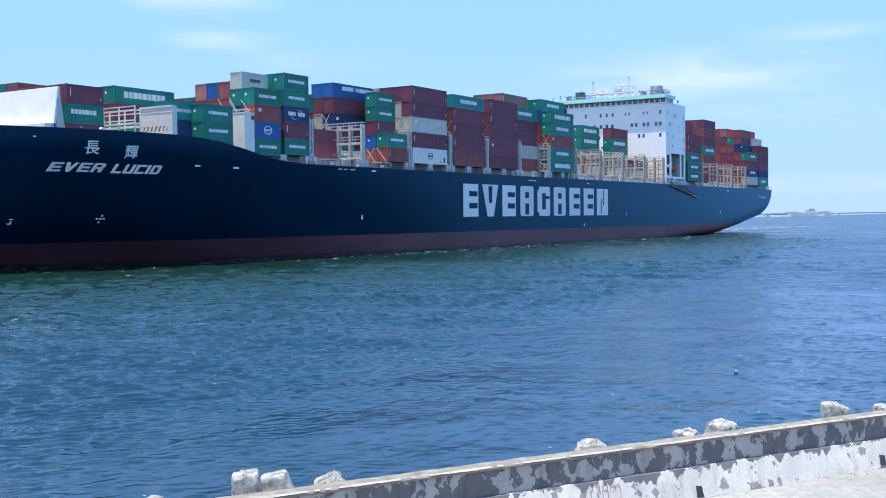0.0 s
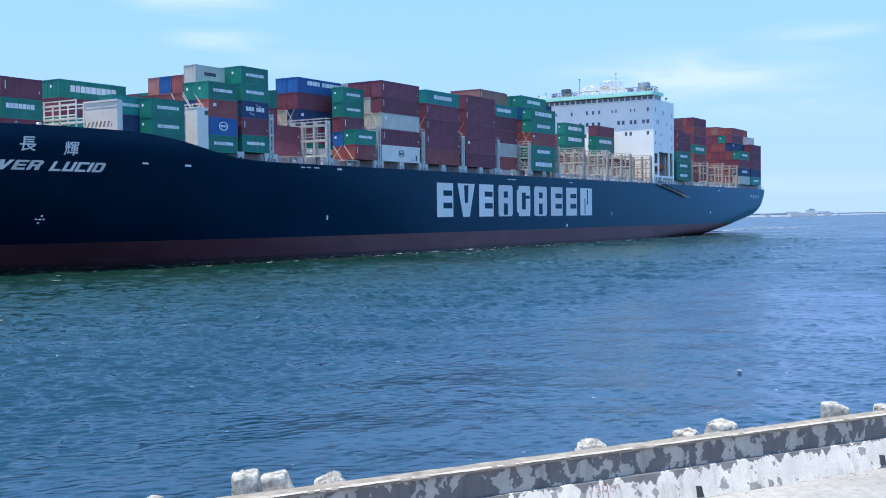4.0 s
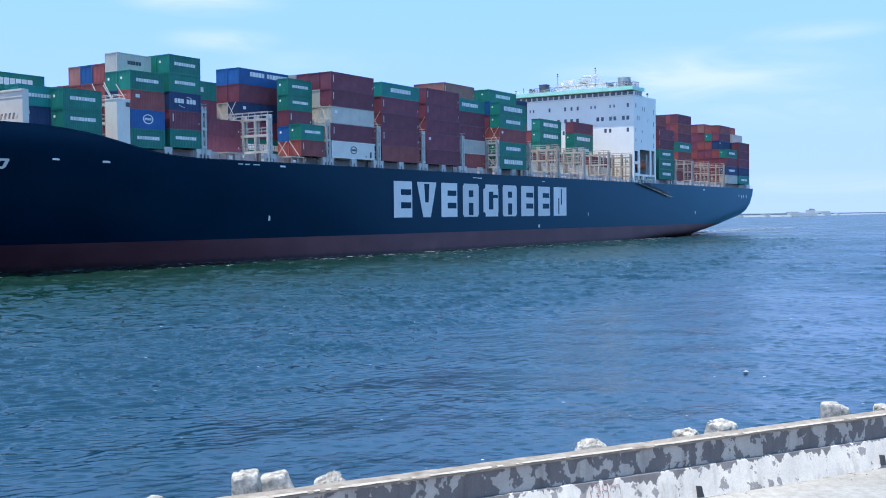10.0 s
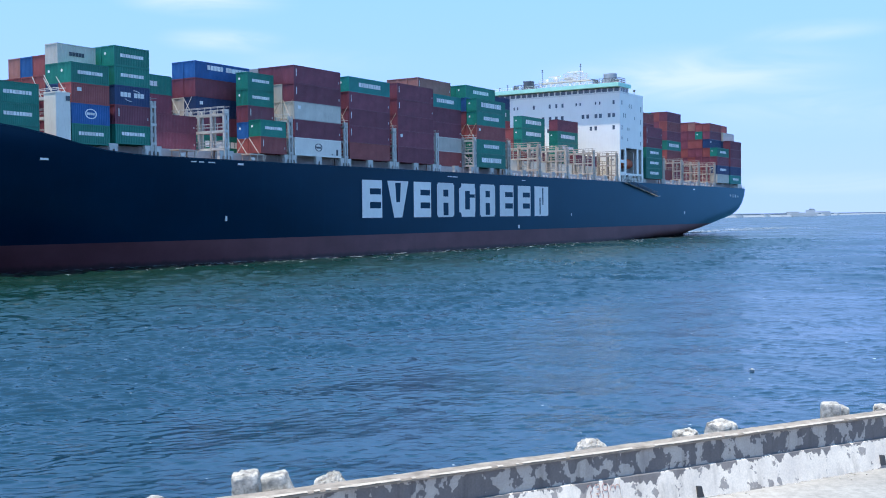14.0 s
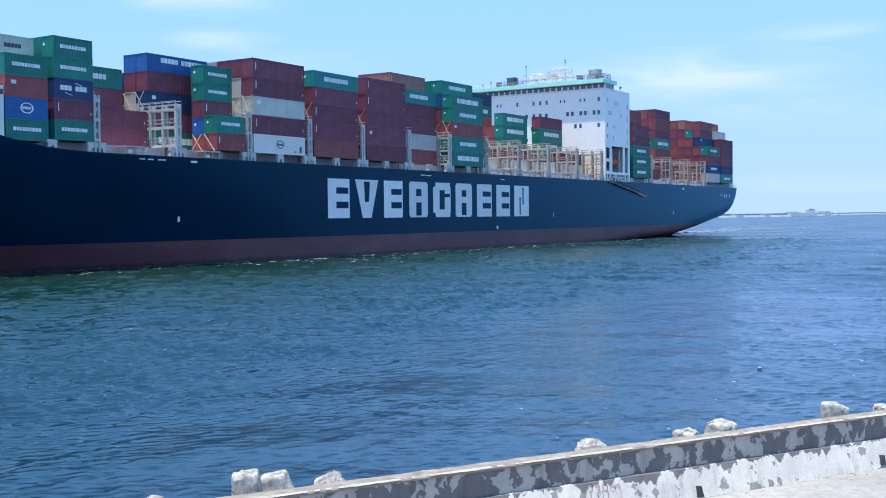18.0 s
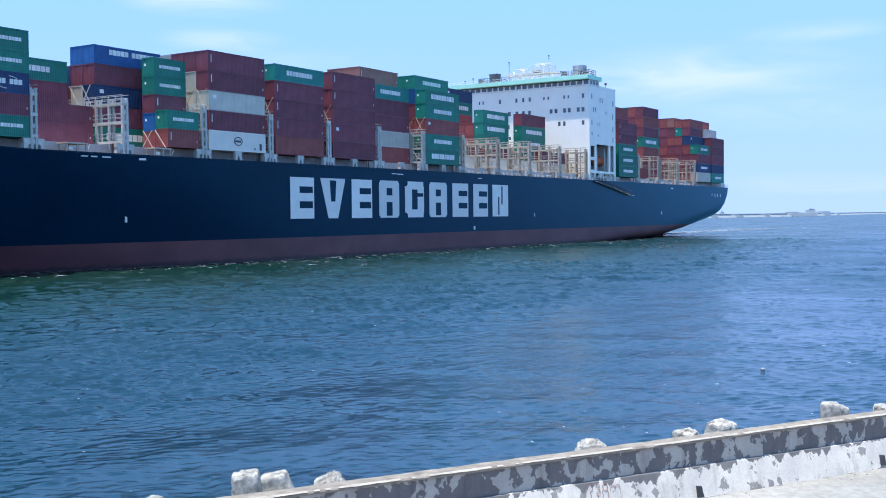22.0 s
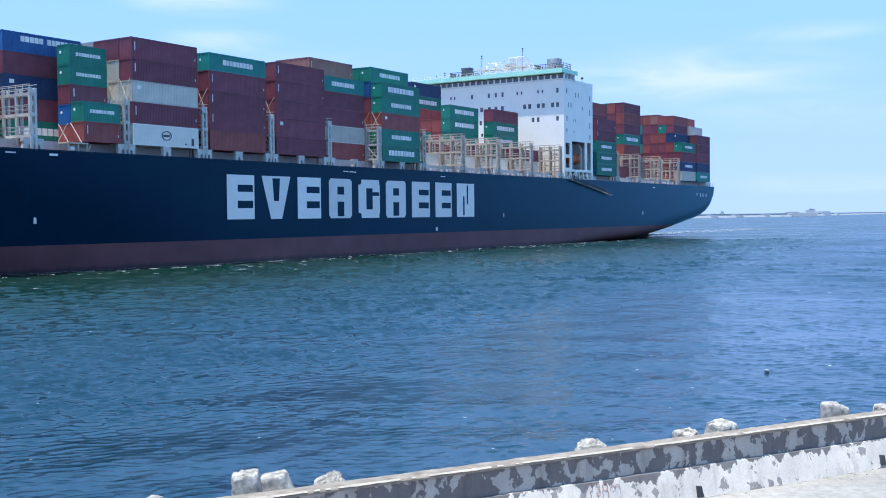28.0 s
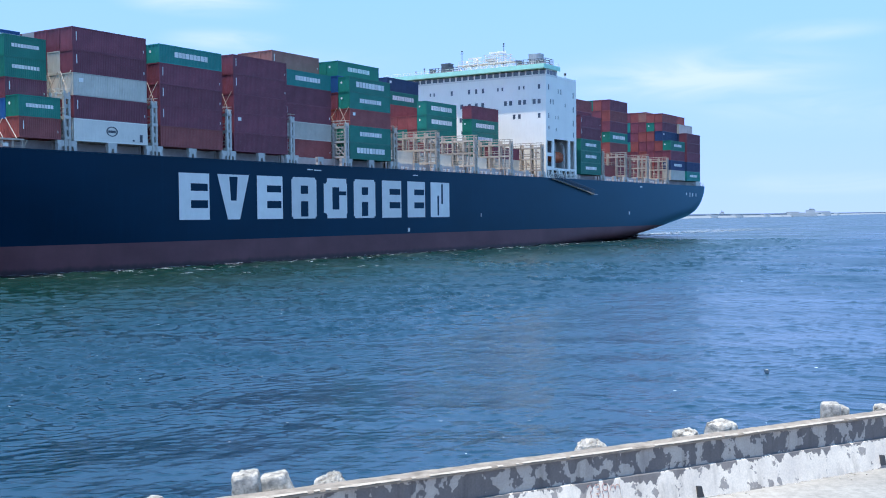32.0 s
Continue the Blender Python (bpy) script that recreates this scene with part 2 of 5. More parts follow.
def peeling(name, under, over, amount, scale, edge=None):
    """Old paint that has flaked off in sharp-edged patches and bares the coat beneath; edge: height of the ragged border to a second coat, and its colour."""
    m, n, l, p = nodes_of(name)
    a = noise_node(n, l, scale, 6, 0.58, stretch=(1, 1, 0.75))
    a.inputs["Distortion"].default_value = 0.25
    fine = noise_node(n, l, scale * 9, 6, 0.7)
    drip = noise_node(n, l, scale * 1.5, 5, 0.65, stretch=(1, 1, 0.12))
    tone = noise_node(n, l, scale * 0.45, 3)
    mask = ramp_node(n, l, a.outputs["Fac"], [(amount, (0, 0, 0)), (amount + 0.012, (1, 1, 1))])
    grain = ramp_node(n, l, fine.outputs["Fac"], [(0.3, (0.78, 0.78, 0.78)), (0.65, (1, 1, 1))])
    runs = ramp_node(n, l, drip.outputs["Fac"], [(0.52, (1, 1, 1)), (0.75, (0.68, 0.67, 0.66))])
    shade = ramp_node(n, l, tone.outputs["Fac"], [(0.35, (0.82, 0.82, 0.84)), (0.65, (1, 1, 1))])
    col = mix_node(n, l, mask.outputs["Color"], under, over)
    if edge:
        tc, sep, wob = n.new("ShaderNodeTexCoord"), n.new("ShaderNodeSeparateXYZ"), n.new("ShaderNodeMath")
        l.new(tc.outputs["Object"], sep.inputs["Vector"])
        jag = noise_node(n, l, 3.6, 6, 0.6, stretch=(1, 1, 0.35))
        wob.operation = "MULTIPLY_ADD"
        wob.inputs[1].default_value = 0.75
        l.new(jag.outputs["Fac"], wob.inputs[0])
        l.new(sep.outputs["Z"], wob.inputs[2])
        step = ramp_node(n, l, wob.outputs["Value"], [(edge[0], (0, 0, 0)), (edge[0] + 0.008, (1, 1, 1))])
        col = mix_node(n, l, step.outputs["Color"], col, edge[1])
    col = mix_node(n, l, 1.0, col, runs.outputs["Color"], "MULTIPLY")
    col = mix_node(n, l, 1.0, col, shade.outputs["Color"], "MULTIPLY")
    l.new(mix_node(n, l, 1.0, col, grain.outputs["Color"], "MULTIPLY"), p.inputs["Base Color"])
    p.inputs["Roughness"].default_value = 0.85
    l.new(bump_node(n, l, mask.outputs["Color"], 0.35, 0.01), p.inputs["Normal"])
    return m


HULL, BOOT, WATER = hull_paint(), boot_paint(), water_mat()
QUAY = concrete("bleached_quay_concrete", (0.285, 0.27, 0.243), (0.385, 0.367, 0.333), 0.3, 0.9, 0.04)
COPING = concrete("worn_coping_concrete", (0.17, 0.14, 0.11), (0.38, 0.32, 0.255), 4.5)
CHIPPED = concrete("chipped_cream_paint", (0.38, 0.325, 0.26), (0.58, 0.51, 0.42), 3.0)
ARMOUR = concrete("weathered_block_concrete", (0.09, 0.078, 0.062), (0.93, 0.86, 0.75), 7.5, 0.9, 1.0)
RUBBLE = concrete("wet_rubble", (0.08, 0.08, 0.075), (0.2, 0.19, 0.17), 1.2, 0.8, 0.8)
WALL_DARK = peeling("dark_peeling_wall_paint", (0.178, 0.160, 0.155), (0.48, 0.43, 0.38), 0.50, 3.5)
WALL_WHITE = peeling("white_peeling_wall_paint", (0.87, 0.78, 0.655), (0.38, 0.345, 0.31), 0.585, 3.6, (0.81, (0.22, 0.20, 0.19)))
# both far colours have the pale blue haze of distance mixed in
FAR = concrete("hazed_breakwater_concrete", (0.27, 0.30, 0.33), (0.33, 0.36, 0.38), 0.02)
FAR_WHITE = concrete("hazed_white_paint", (0.52, 0.56, 0.58), (0.6, 0.63, 0.65), 0.05)
FOAM_GLINT = concrete("white_foam_and_glints", (0.42, 0.49, 0.54), (0.60, 0.66, 0.72), 2.0, 0.7)
WAKE_FOAM = concrete("pale_wake_foam", (0.38, 0.42, 0.45), (0.58, 0.61, 0.64), 2.0, 0.7)
RED_INK = paint("red_spray_paint", (0.37, 0.19, 0.17), 0.8, 0.2)
BLACK = paint("black_opening", (0.06, 0.06, 0.062), 0.7, 0.1)


def glass_mat():
    m, n, l, p = nodes_of("dark_window_glass")
    p.inputs["Base Color"].default_value = (0.13, 0.15, 0.18, 1)
    p.inputs["Roughness"].default_value = 0.12
    p.inputs["Specular IOR Level"].default_value = 0.5
    return m


GLASS = glass_mat()
_m, _n, _l, _p = nodes_of("mixed_container_paint")
_g = _n.new("ShaderNodeNewGeometry")
_r = ramp_node(_n, _l, _g.outputs["Random Per Island"], [(0.0, (0.012, 0.13, 0.09)), (0.22, (0.12, 0.035, 0.045)), (0.66, (0.17, 0.055, 0.05)), (0.84, (0.015, 0.05, 0.15)), (0.95, (0.3, 0.3, 0.3))])
_r.color_ramp.interpolation = "CONSTANT"
_l.new(_r.outputs["Color"], _p.inputs["Base Color"])
MIXED = _m


# ---- mesh helpers ----
def box(bm, x0, x1, y0, y1, z0, z1):
    v = [bm.verts.new(p) for p in ((x0, y0, z0), (x1, y0, z0), (x1, y1, z0), (x0, y1, z0), (x0, y0, z1), (x1, y0, z1), (x1, y1, z1), (x0, y1, z1))]
    for f in ((0, 3, 2, 1), (4, 5, 6, 7), (0, 1, 5, 4), (1, 2, 6, 5), (2, 3, 7, 6), (3, 0, 4, 7)):
        bm.faces.new([v[i] for i in f])


def bar(bm, a, b, r, sides=4):
    """A straight bar from a to b."""
    a, b = Vector(a), Vector(b)
    q = (b - a).to_track_quat("Z", "Y")
    rings = []
    for end in (a, b):
        rings.append([bm.verts.new(end + q @ Vector((r * math.cos(k * math.tau / sides + math.pi / sides), r * math.sin(k * math.tau / sides + math.pi / sides), 0))) for k in range(sides)])
    for k in range(sides):
        bm.faces.new((rings[0][k], rings[0][(k + 1) % sides], rings[1][(k + 1) % sides], rings[1][k]))
    bm.faces.new(rings[0][::-1])
    bm.faces.new(rings[1])


def prism(bm, pts, y0, y1):
    """A plate cut to the outline pts (x, z), from y0 to y1."""
    a = [bm.verts.new((x, y0, z)) for x, z in pts]
    b = [bm.verts.new((x, y1, z)) for x, z in pts]
    bm.faces.new(a)
    bm.faces.new(b[::-1])
    for i in range(len(pts)):
        j = (i + 1) % len(pts)
        bm.faces.new((a[j], a[i], b[i], b[j]))


def finish(bm, name, material):
    bmesh.ops.recalc_face_normals(bm, faces=bm.faces)
    me = bpy.data.meshes.new(name)
    bm.to_mesh(me)
    bm.free()
    me.materials.append(material)
    return me


def part(name, bm, material, parent, label=""):
    me = bm if isinstance(bm, bpy.types.Mesh) else finish(bm, name, material)
    ob = new(name, me)
    ob.parent = parent
    return tagged(ob, label)


def boxes_part(name, items, material, parent, label=""):
    bm = bmesh.new()
    for it in items:
        box(bm, *it)
    return part(name, bm, material, parent, label)


RIDERS = []


def aboard(ob, x, y, z):
    """Puts a thing on the ship, which it then rides."""
    ob.matrix_basis = Matrix.Translation(START) @ pose(0, 0, 0, 0, 0, HEADING) @ pose(x, y, z)
    RIDERS.append((ob, x, y, z))
    return ob

# ---- the ship ----
def lerp(table, x):
    return float(np.interp(x, [a for a, _ in table], [b for _, b in table]))


DECK_V = [(-112, 22.9), (-110, 17.5), (-106, 11.5), (-100, 6.6), (-94, 3.6), (-86, 1.3), (-78, 0.3), (-72, 0), (226, 0)]
WATER_V = [(-112, 22.9), (-108, 22.2), (-100, 19.5), (-90, 16.5), (-80, 13.6), (-70, 10.8), (-58, 7.8), (-45, 5.0), (-30, 2.6), (-15, 1.0), (-5, 0.3), (5, 0), (226, 0)]
RISE_W = [(100, -3), (120, -1.2), (140, 0.1), (160, 0.75), (171, 1.3), (181, 2.3), (190, 3.2), (204, 4.9), (214, 6.1), (219, 7.3), (222.5, 9.0), (225, 11.6), (226, 14.2)]
SHEER = [(-112, 18.9), (-76, 18.65), (-72, 18.4), (-68, 18.0), (-64, 17.35), (-58, 16.2), (-54, 15.75), (-49, 15.55), (226, 15.45)]


def sheer(u):
    return lerp(SHEER, u)


def side(u, w):
    """How far inboard of the widest line the port side lies at u and height w."""
    top, low = lerp(DECK_V, u), lerp(WATER_V, u)
    k = min(1, max(0, w / 17.5))
    v = top + (low - top) * (1 - k) ** 1.6 if u < 5 else 0
    if u > 100:
        d = lerp(RISE_W, u) - w
        v += 2.6 * math.log1p(math.exp(min(30, d * 1.7)))
    return min(22.9, v)


ship = new("container_ship")
tagged(ship, "dark navy container ship with red boot topping under way", "ship")
ship.empty_display_size = 5


def hull_skin(name, levels, material, label):
    """Both sides of the hull between two heights; levels(u) lists the heights at u."""
    us = [-112, -111.5, -110.5, -109, -107, -105] + list(np.arange(-102, -40, 2.0)) + list(np.arange(-40, 100, 5.0)) + list(np.arange(100, 216, 3.0)) + [216, 218, 220, 221.5, 223, 224, 225, 225.6, 226]
    rows = [[(u, side(u, w), w) for w in levels(u)] for u in us]
    n, verts, faces = len(rows[0]), [], []
    for mirror in (False, True):
        base = len(verts)
        for r in rows:
            verts += [(u, 45.8 - v if mirror else v, w) for u, v, w in r]
        for i in range(len(rows) - 1):
            for j in range(n - 1):
                a, b, c, d = base + i * n + j, base + (i + 1) * n + j, base + (i + 1) * n + j + 1, base + i * n + j + 1
                faces.append((d, c, b, a) if mirror else (a, b, c, d))
    half = len(rows) * n
    last = (len(rows) - 1) * n
    for j in range(n - 1):
        faces.append((last + j, half + last + j, half + last + j + 1, last + j + 1))
    me = bpy.data.meshes.new(name)
    me.from_pydata(verts, [], faces)
    me.materials.append(material)
    for p in me.polygons:
        p.use_smooth = True
    return part(name, me, material, ship, label)


BOOT_TOP = 3.7
hull_skin("boot_topping", lambda u: np.linspace(-2.5, BOOT_TOP, 12), BOOT, "weathered dull red boot topping")
hull_skin("hull", lambda u: list(np.linspace(BOOT_TOP, 14.0, 14)) + list(np.linspace(14.0, sheer(u), 6))[1:], HULL, "dark navy painted steel hull")

# deck with its edge following the side
bm = bmesh.new()
prev = None
for u in [-111, -108, -104, -98, -92, -86, -80, -74, -68, -63, -58, -53, -48, -20, 20, 60, 100, 140, 180, 210, 222, 225.5]:
    z = sheer(u) - (1.1 if u < -64 else 0.15)
    v = side(u, sheer(u)) + 0.12
    cur = [bm.verts.new((u, v, z)), bm.verts.new((u, 45.8 - v, z))]
    if prev:
        bm.faces.new((prev[0], cur[0], cur[1], prev[1]))
    prev = cur
part("deck", bm, DECK_RED, ship, "dull red painted steel deck")

# low rounded rail along the sheer
for y_of in (lambda v: v, lambda v: 45.8 - v):
    us = list(np.arange(-104, 226, 4.0))
    bm = bmesh.new()
    for a, b in zip(us, us[1:]):
        bar(bm, (a, y_of(side(a, sheer(a))), sheer(a)), (b, y_of(side(b, sheer(b))), sheer(b)), 0.09)
    part("sheer_rail", bm, HULL, ship)


# plain white shapes in a row along the side
def mark_shape(name, u0, u1, slots, corners=0.0, wedge=0.0):
    """A white plate with slots (fractions of its size); built in strips between the slots."""
    lo, hi, wide = 6.7, 13.4, u1 - u0
    xs = sorted({0.0, 1.0, *[s[0] for s in slots], *[s[1] for s in slots]})
    zs = sorted({0.0, 1.0, *[s[2] for s in slots], *[s[3] for s in slots]})
    bm = bmesh.new()
    grid = {}

    def vert(x, z):
        if (x, z) not in grid:
            k = wedge * (1 - z)
            xx = 0.5 + (x - 0.5) * (1 - k)
            grid[(x, z)] = bm.verts.new((u0 + xx * wide, -0.035, lo + z * (hi - lo)))
        return grid[(x, z)]

    for i in range(len(xs) - 1):
        for j in range(len(zs) - 1):
            cx, cz = (xs[i] + xs[i + 1]) / 2, (zs[j] + zs[j + 1]) / 2
            if any(s[0] < cx < s[1] and s[2] < cz < s[3] for s in slots):
                continue
            bm.faces.new((vert(xs[i], zs[j]), vert(xs[i + 1], zs[j]), vert(xs[i + 1], zs[j + 1]), vert(xs[i], zs[j + 1])))
    if corners:
        sharp = [v for k, v in grid.items() if k in ((0.0, 0.0), (1.0, 0.0), (0.0, 1.0), (1.0, 1.0))]
        bmesh.ops.bevel(bm, geom=sharp, offset=corners, segments=3, affect="VERTICES")
    ret = bmesh.ops.extrude_face_region(bm, geom=bm.faces[:])
    bmesh.ops.translate(bm, verts=[g for g in ret["geom"] if isinstance(g, bmesh.types.BMVert)], vec=(0, 0.028, 0))
    return part(name, bm, WHITE_MARK, ship, "plain white block painted on the hull side")


TWO = [(0.38, 0.95, 0.25, 0.42), (0.38, 0.95, 0.62, 0.78)]
LOOPED = [(0.36, 0.66, 0.60, 0.80), (0.36, 0.66, 0.05, 0.42)]
for u0, u1, kind in ((0, 5.96, "two"), (7.64, 14.41, "wedge"), (16.18, 22.1, "two"), (24.29, 30.56, "loop"), (32.49, 38.82, "ring"), (40.74, 47.06, "loop"),
                     (49.13, 55.21, "two"), (57.25, 63.18, "two"), (65.16, 71.93, "bars")):
    if kind == "two":
        mark_shape("side_mark", u0, u1, TWO)
    elif kind == "loop":
        mark_shape("side_mark", u0, u1, LOOPED, 0.35)
    elif kind == "ring":
        mark_shape("side_mark", u0, u1, [(0.36, 0.66, 0.22, 0.78), (0.66, 0.97, 0.58, 0.68)], 0.9)
    elif kind == "bars":
        mark_shape("side_mark", u0, u1, [(0.35, 0.44, 0.05, 0.62), (0.56, 0.65, 0.38, 0.95)])
    else:
        mark_shape("side_mark", u0, u1, [(0.36, 0.64, 0.42, 0.95)], 0, 0.62)


# the ship's name at the bow, laid on the flare
def painted_text(name, text, u0, u1, w0, w1, slant, label):
    cu = bpy.data.curves.new(name, "FONT")
    cu.body, cu.fill_mode, cu.offset, cu.space_character = text, "FRONT", 0.012, 1.12
    tmp = new(name, cu)
    bpy.context.view_layer.update()
    me = bpy.data.meshes.new_from_object(tmp.evaluated_get(bpy.context.evaluated_depsgraph_get()))
    bpy.data.objects.remove(tmp)
    co = np.array([v.co[:] for v in me.vertices])
    if len(co) == 0:
        return None
    lo, hi = co.min(axis=0), co.max(axis=0)
    for v in me.vertices:
        b = (v.co.y - lo[1]) / (hi[1] - lo[1])
        w = w0 + b * (w1 - w0)
        u = u0 + (v.co.x - lo[0]) / (hi[0] - lo[0]) * (u1 - u0) + slant * (b - 0.5)
        v.co = (u, side(u, w) - 0.06, w)
    me.materials.append(WHITE_MARK)
    return part(name, me, WHITE_MARK, ship, label)


STEM = ((0, 0), (0.3, 0), (0.3, 1), (0, 1))
FOOT_BAR, HEAD_BAR = ((0.3, 0), (1, 0), (1, 0.22), (0.3, 0.22)), ((0.3, 0.78), (1, 0.78), (1, 1), (0.3, 1))
GLYPHS = {
    "E": (1.0, (STEM, FOOT_BAR, HEAD_BAR, ((0.3, 0.4), (0.92, 0.4), (0.92, 0.6), (0.3, 0.6)))),
    "V": (1.05, (((0, 1), (0.3, 0), (0.6, 0), (0.33, 1)), ((0.44, 0.3), (0.6, 0), (1, 1), (0.68, 1)))),
    "R": (1.0, (STEM, ((0.3, 0.8), (0.86, 0.8), (0.8, 1), (0.3, 1)), ((0.68, 0.56), (1, 0.62), (1, 0.86), (0.8, 1), (0.68, 0.82)), ((0.3, 0.38), (0.86, 0.38), (1, 0.62), (0.68, 0.58), (0.3, 0.56)), ((0.62, 0), (0.96, 0), (0.92, 0.38), (0.56, 0.38)))),
    "L": (0.95, (STEM, FOOT_BAR)),
    "U": (1.0, (STEM, ((0.3, 0), (0.7, 0), (0.7, 0.22), (0.3, 0.22)), ((0.7, 0), (1, 0), (1, 1), (0.7, 1)))),
    "C": (1.0, (STEM, FOOT_BAR, HEAD_BAR)),
    "I": (0.32, (((0, 0), (1, 0), (1, 1), (0, 1)),)),
    "D": (1.0, (STEM, ((0.3, 0), (0.82, 0), (0.7, 0.22), (0.3, 0.22)), ((0.3, 0.78), (0.7, 0.78), (0.88, 1), (0.3, 1)), ((0.7, 0), (0.86, 0), (1, 0.16), (1, 0.86), (0.86, 1), (0.7, 1)))),
}


def block_word(text, u0, u1, w0, w1, slant, label):
    """Square-cut slanted capitals laid on the flare."""
    gap = 0.16
    total = sum(GLYPHS[c][0] for c in text) + gap * (len(text) - 1)
    k, at = (u1 - u0) / total, 0.0
    for c in text:
        wide, pieces = GLYPHS[c]
        bm = bmesh.new()
        for pts in pieces:
            ring = []
            for x, z in pts:
                u, w = u0 + (at + x * wide) * k + slant * (z - 0.5), w0 + z * (w1 - w0)
                ring.append((u, side(u, w), w))
            outer = [bm.verts.new((u, v - 0.06, w)) for u, v, w in ring]
            inner = [bm.verts.new((u, v - 0.02, w)) for u, v, w in ring]
            bm.faces.new(outer)
            for i in range(len(ring)):
                j = (i + 1) % len(ring)
                bm.faces.new((outer[j], outer[i], inner[i], inner[j]))
        part("bow_letter", bm, WHITE_MARK, ship, label)
        at += wide + gap


block_word("EVER", -94.9, -87.8, 13.2, 14.4, 0.42, "white slanted capital of the ship's name")
block_word("LUCID", -86.6, -79.2, 13.12, 14.34, 0.42, "white slanted capital of the ship's name")
painted_text("bow_characters", "長", -91.0, -89.0, 15.5, 17.3, 0, "white character painted on the bow")
painted_text("bow_characters", "輝", -85.5, -83.5, 15.1, 16.9, 0, "white character painted on the bow")

# small painted marks and scuppers
for u, w, a, b in ((-97, 17.6, 0.15, 0.08), (-72.8, 14.5, 0.5, 0.12), (-65.0, 14.45, 0.6, 0.14), (-30.4, 15.0, 0.6, 0.14), (84.3, 7.0, 0.14, 0.4), (-32.4, 6.9, 0.18, 0.45), (57.6, 4.4, 0.3, 0.35), (163.5, 7.2, 0.3, 0.4), (-85.0, 7.0, 0.14, 0.14), (-85.0, 7.45, 0.1, 0.16), (-85.0, 6.55, 0.1, 0.16), (-85.5, 7.0, 0.18, 0.1), (-84.5, 7.0, 0.18, 0.1),
                   (-96.5, 7.0, 0.35, 0.07), (-96.5, 6.4, 0.35, 0.07), (-96.5, 6.7, 0.09, 0.25), (-40.0, 15.05, 0.5, 0.08), (-38.5, 15.05, 0.5, 0.08), (-36.5, 15.05, 0.7, 0.08), (29, 14.7, 0.7, 0.08), (31, 14.65, 0.9, 0.08), (60, 14.6, 0.8, 0.08), (172, 14.4, 0.8, 0.15), (208.5, 12.9, 0.35, 0.35), (211.5, 12.7, 0.3, 0.6), (214.0, 12.7, 0.3, 0.55), (217.0, 12.7, 0.3, 0.5)):
    bm = bmesh.new()
    v = side(u, w)
    box(bm, u - a, u + a, v - 0.05, v + 0.1, w - b, w + b)
    part("hull_fitting", bm, WHITE_MARK, ship, "small white fitting on the hull")

# ---- the superstructure, part of the ship ----
T0, T1, TP, TS, TB, TT = 115.0, 131.3, 0.35, 45.45, 15.3, 38.9


def panel_with_holes(name, axis, at, thick, a0, a1, z0, z1, holes, material, parent, label=""):
    """A wall plate in the plane axis = at with rectangular openings cut through it."""
    As = sorted({a0, a1, *[h[0] for h in holes], *[h[1] for h in holes]})
    Zs = sorted({z0, z1, *[h[2] for h in holes], *[h[3] for h in holes]})
    bm = bmesh.new()
    for i in range(len(As) - 1):
        for j in range(len(Zs) - 1):
            ca, cz = (As[i] + As[i + 1]) / 2, (Zs[j] + Zs[j + 1]) / 2
            if any(h[0] < ca < h[1] and h[2] < cz < h[3] for h in holes):
                continue
            if axis == "x":
                box(bm, at, at + thick, As[i], As[i + 1], Zs[j], Zs[j + 1])
            else:
                box(bm, As[i], As[i + 1], at, at + thick, Zs[j], Zs[j + 1])
    bmesh.ops.remove_doubles(bm, verts=bm.verts, dist=0.001)
    return part(name, bm, material, parent, label)


front_windows = [(v, 36.7, 0.32, 0.55) for v in (2.1, 17.1, 19.0, 21.0, 25.9)] + [(v, 36.7, 0.22, 0.4) for v in (6.1, 7.3, 11.8, 13.0, 31.0, 32.1)]
front_windows += [(v, 33.3, 0.42, 0.55) for v in (2.1, 3.4, 5.9, 7.2, 9.6, 11.0, 17.2, 19.0, 20.9, 23.1)]
front_windows += [(v, 30.0, 0.36, 0.55) for v in (2.1, 7.3, 8.7, 21.5, 23.4)] + [(23.0, 27.0, 0.3, 0.4), (20.5, 27.0, 0.3, 0.4)]
side_windows = [(116.6, 36.6, 0.32, 0.6), (121.6, 36.0, 0.28, 0.6), (123.0, 36.0, 0.28, 0.6), (117.6, 33.3, 0.3, 0.6), (118.9, 33.3, 0.3, 0.6), (125.3, 33.0, 0.25, 0.4), (116.6, 30.0, 0.3, 0.6),
                (120.2, 29.8, 0.2, 0.4), (121.4, 29.8, 0.2, 0.4), (116.6, 27.2, 0.3, 0.4), (120.4, 27.0, 0.25, 0.4), (129.7, 35.7, 0.3, 0.7), (129.7, 32.3, 0.3, 0.7), (129.7, 29.0, 0.3, 0.7), (129.7, 26.2, 0.3, 0.6)]
side_openings = [(115.7, 118.2, 21.4, 24.2), (115.7, 118.2, 18.2, 20.6), (119.3, 126.8, 17.9, 24.7), (127.9, 130.2, 17.9, 24.7),
                 (115.6, 117.9, 15.75, 17.35), (118.5, 121.6, 15.75, 17.35), (122.2, 125.3, 15.75, 17.35), (125.9, 127.9, 15.75, 17.35), (128.4, 130.6, 15.75, 17.35)]
holes = [(v - a, v + a, w - b, w + b) for v, w, a, b in front_windows]
panel_with_holes("front_bulkhead", "x", T0, 0.3, TP, TS, TB, 39.55, holes, TOWER_WHITE, ship, "white painted accommodation front")
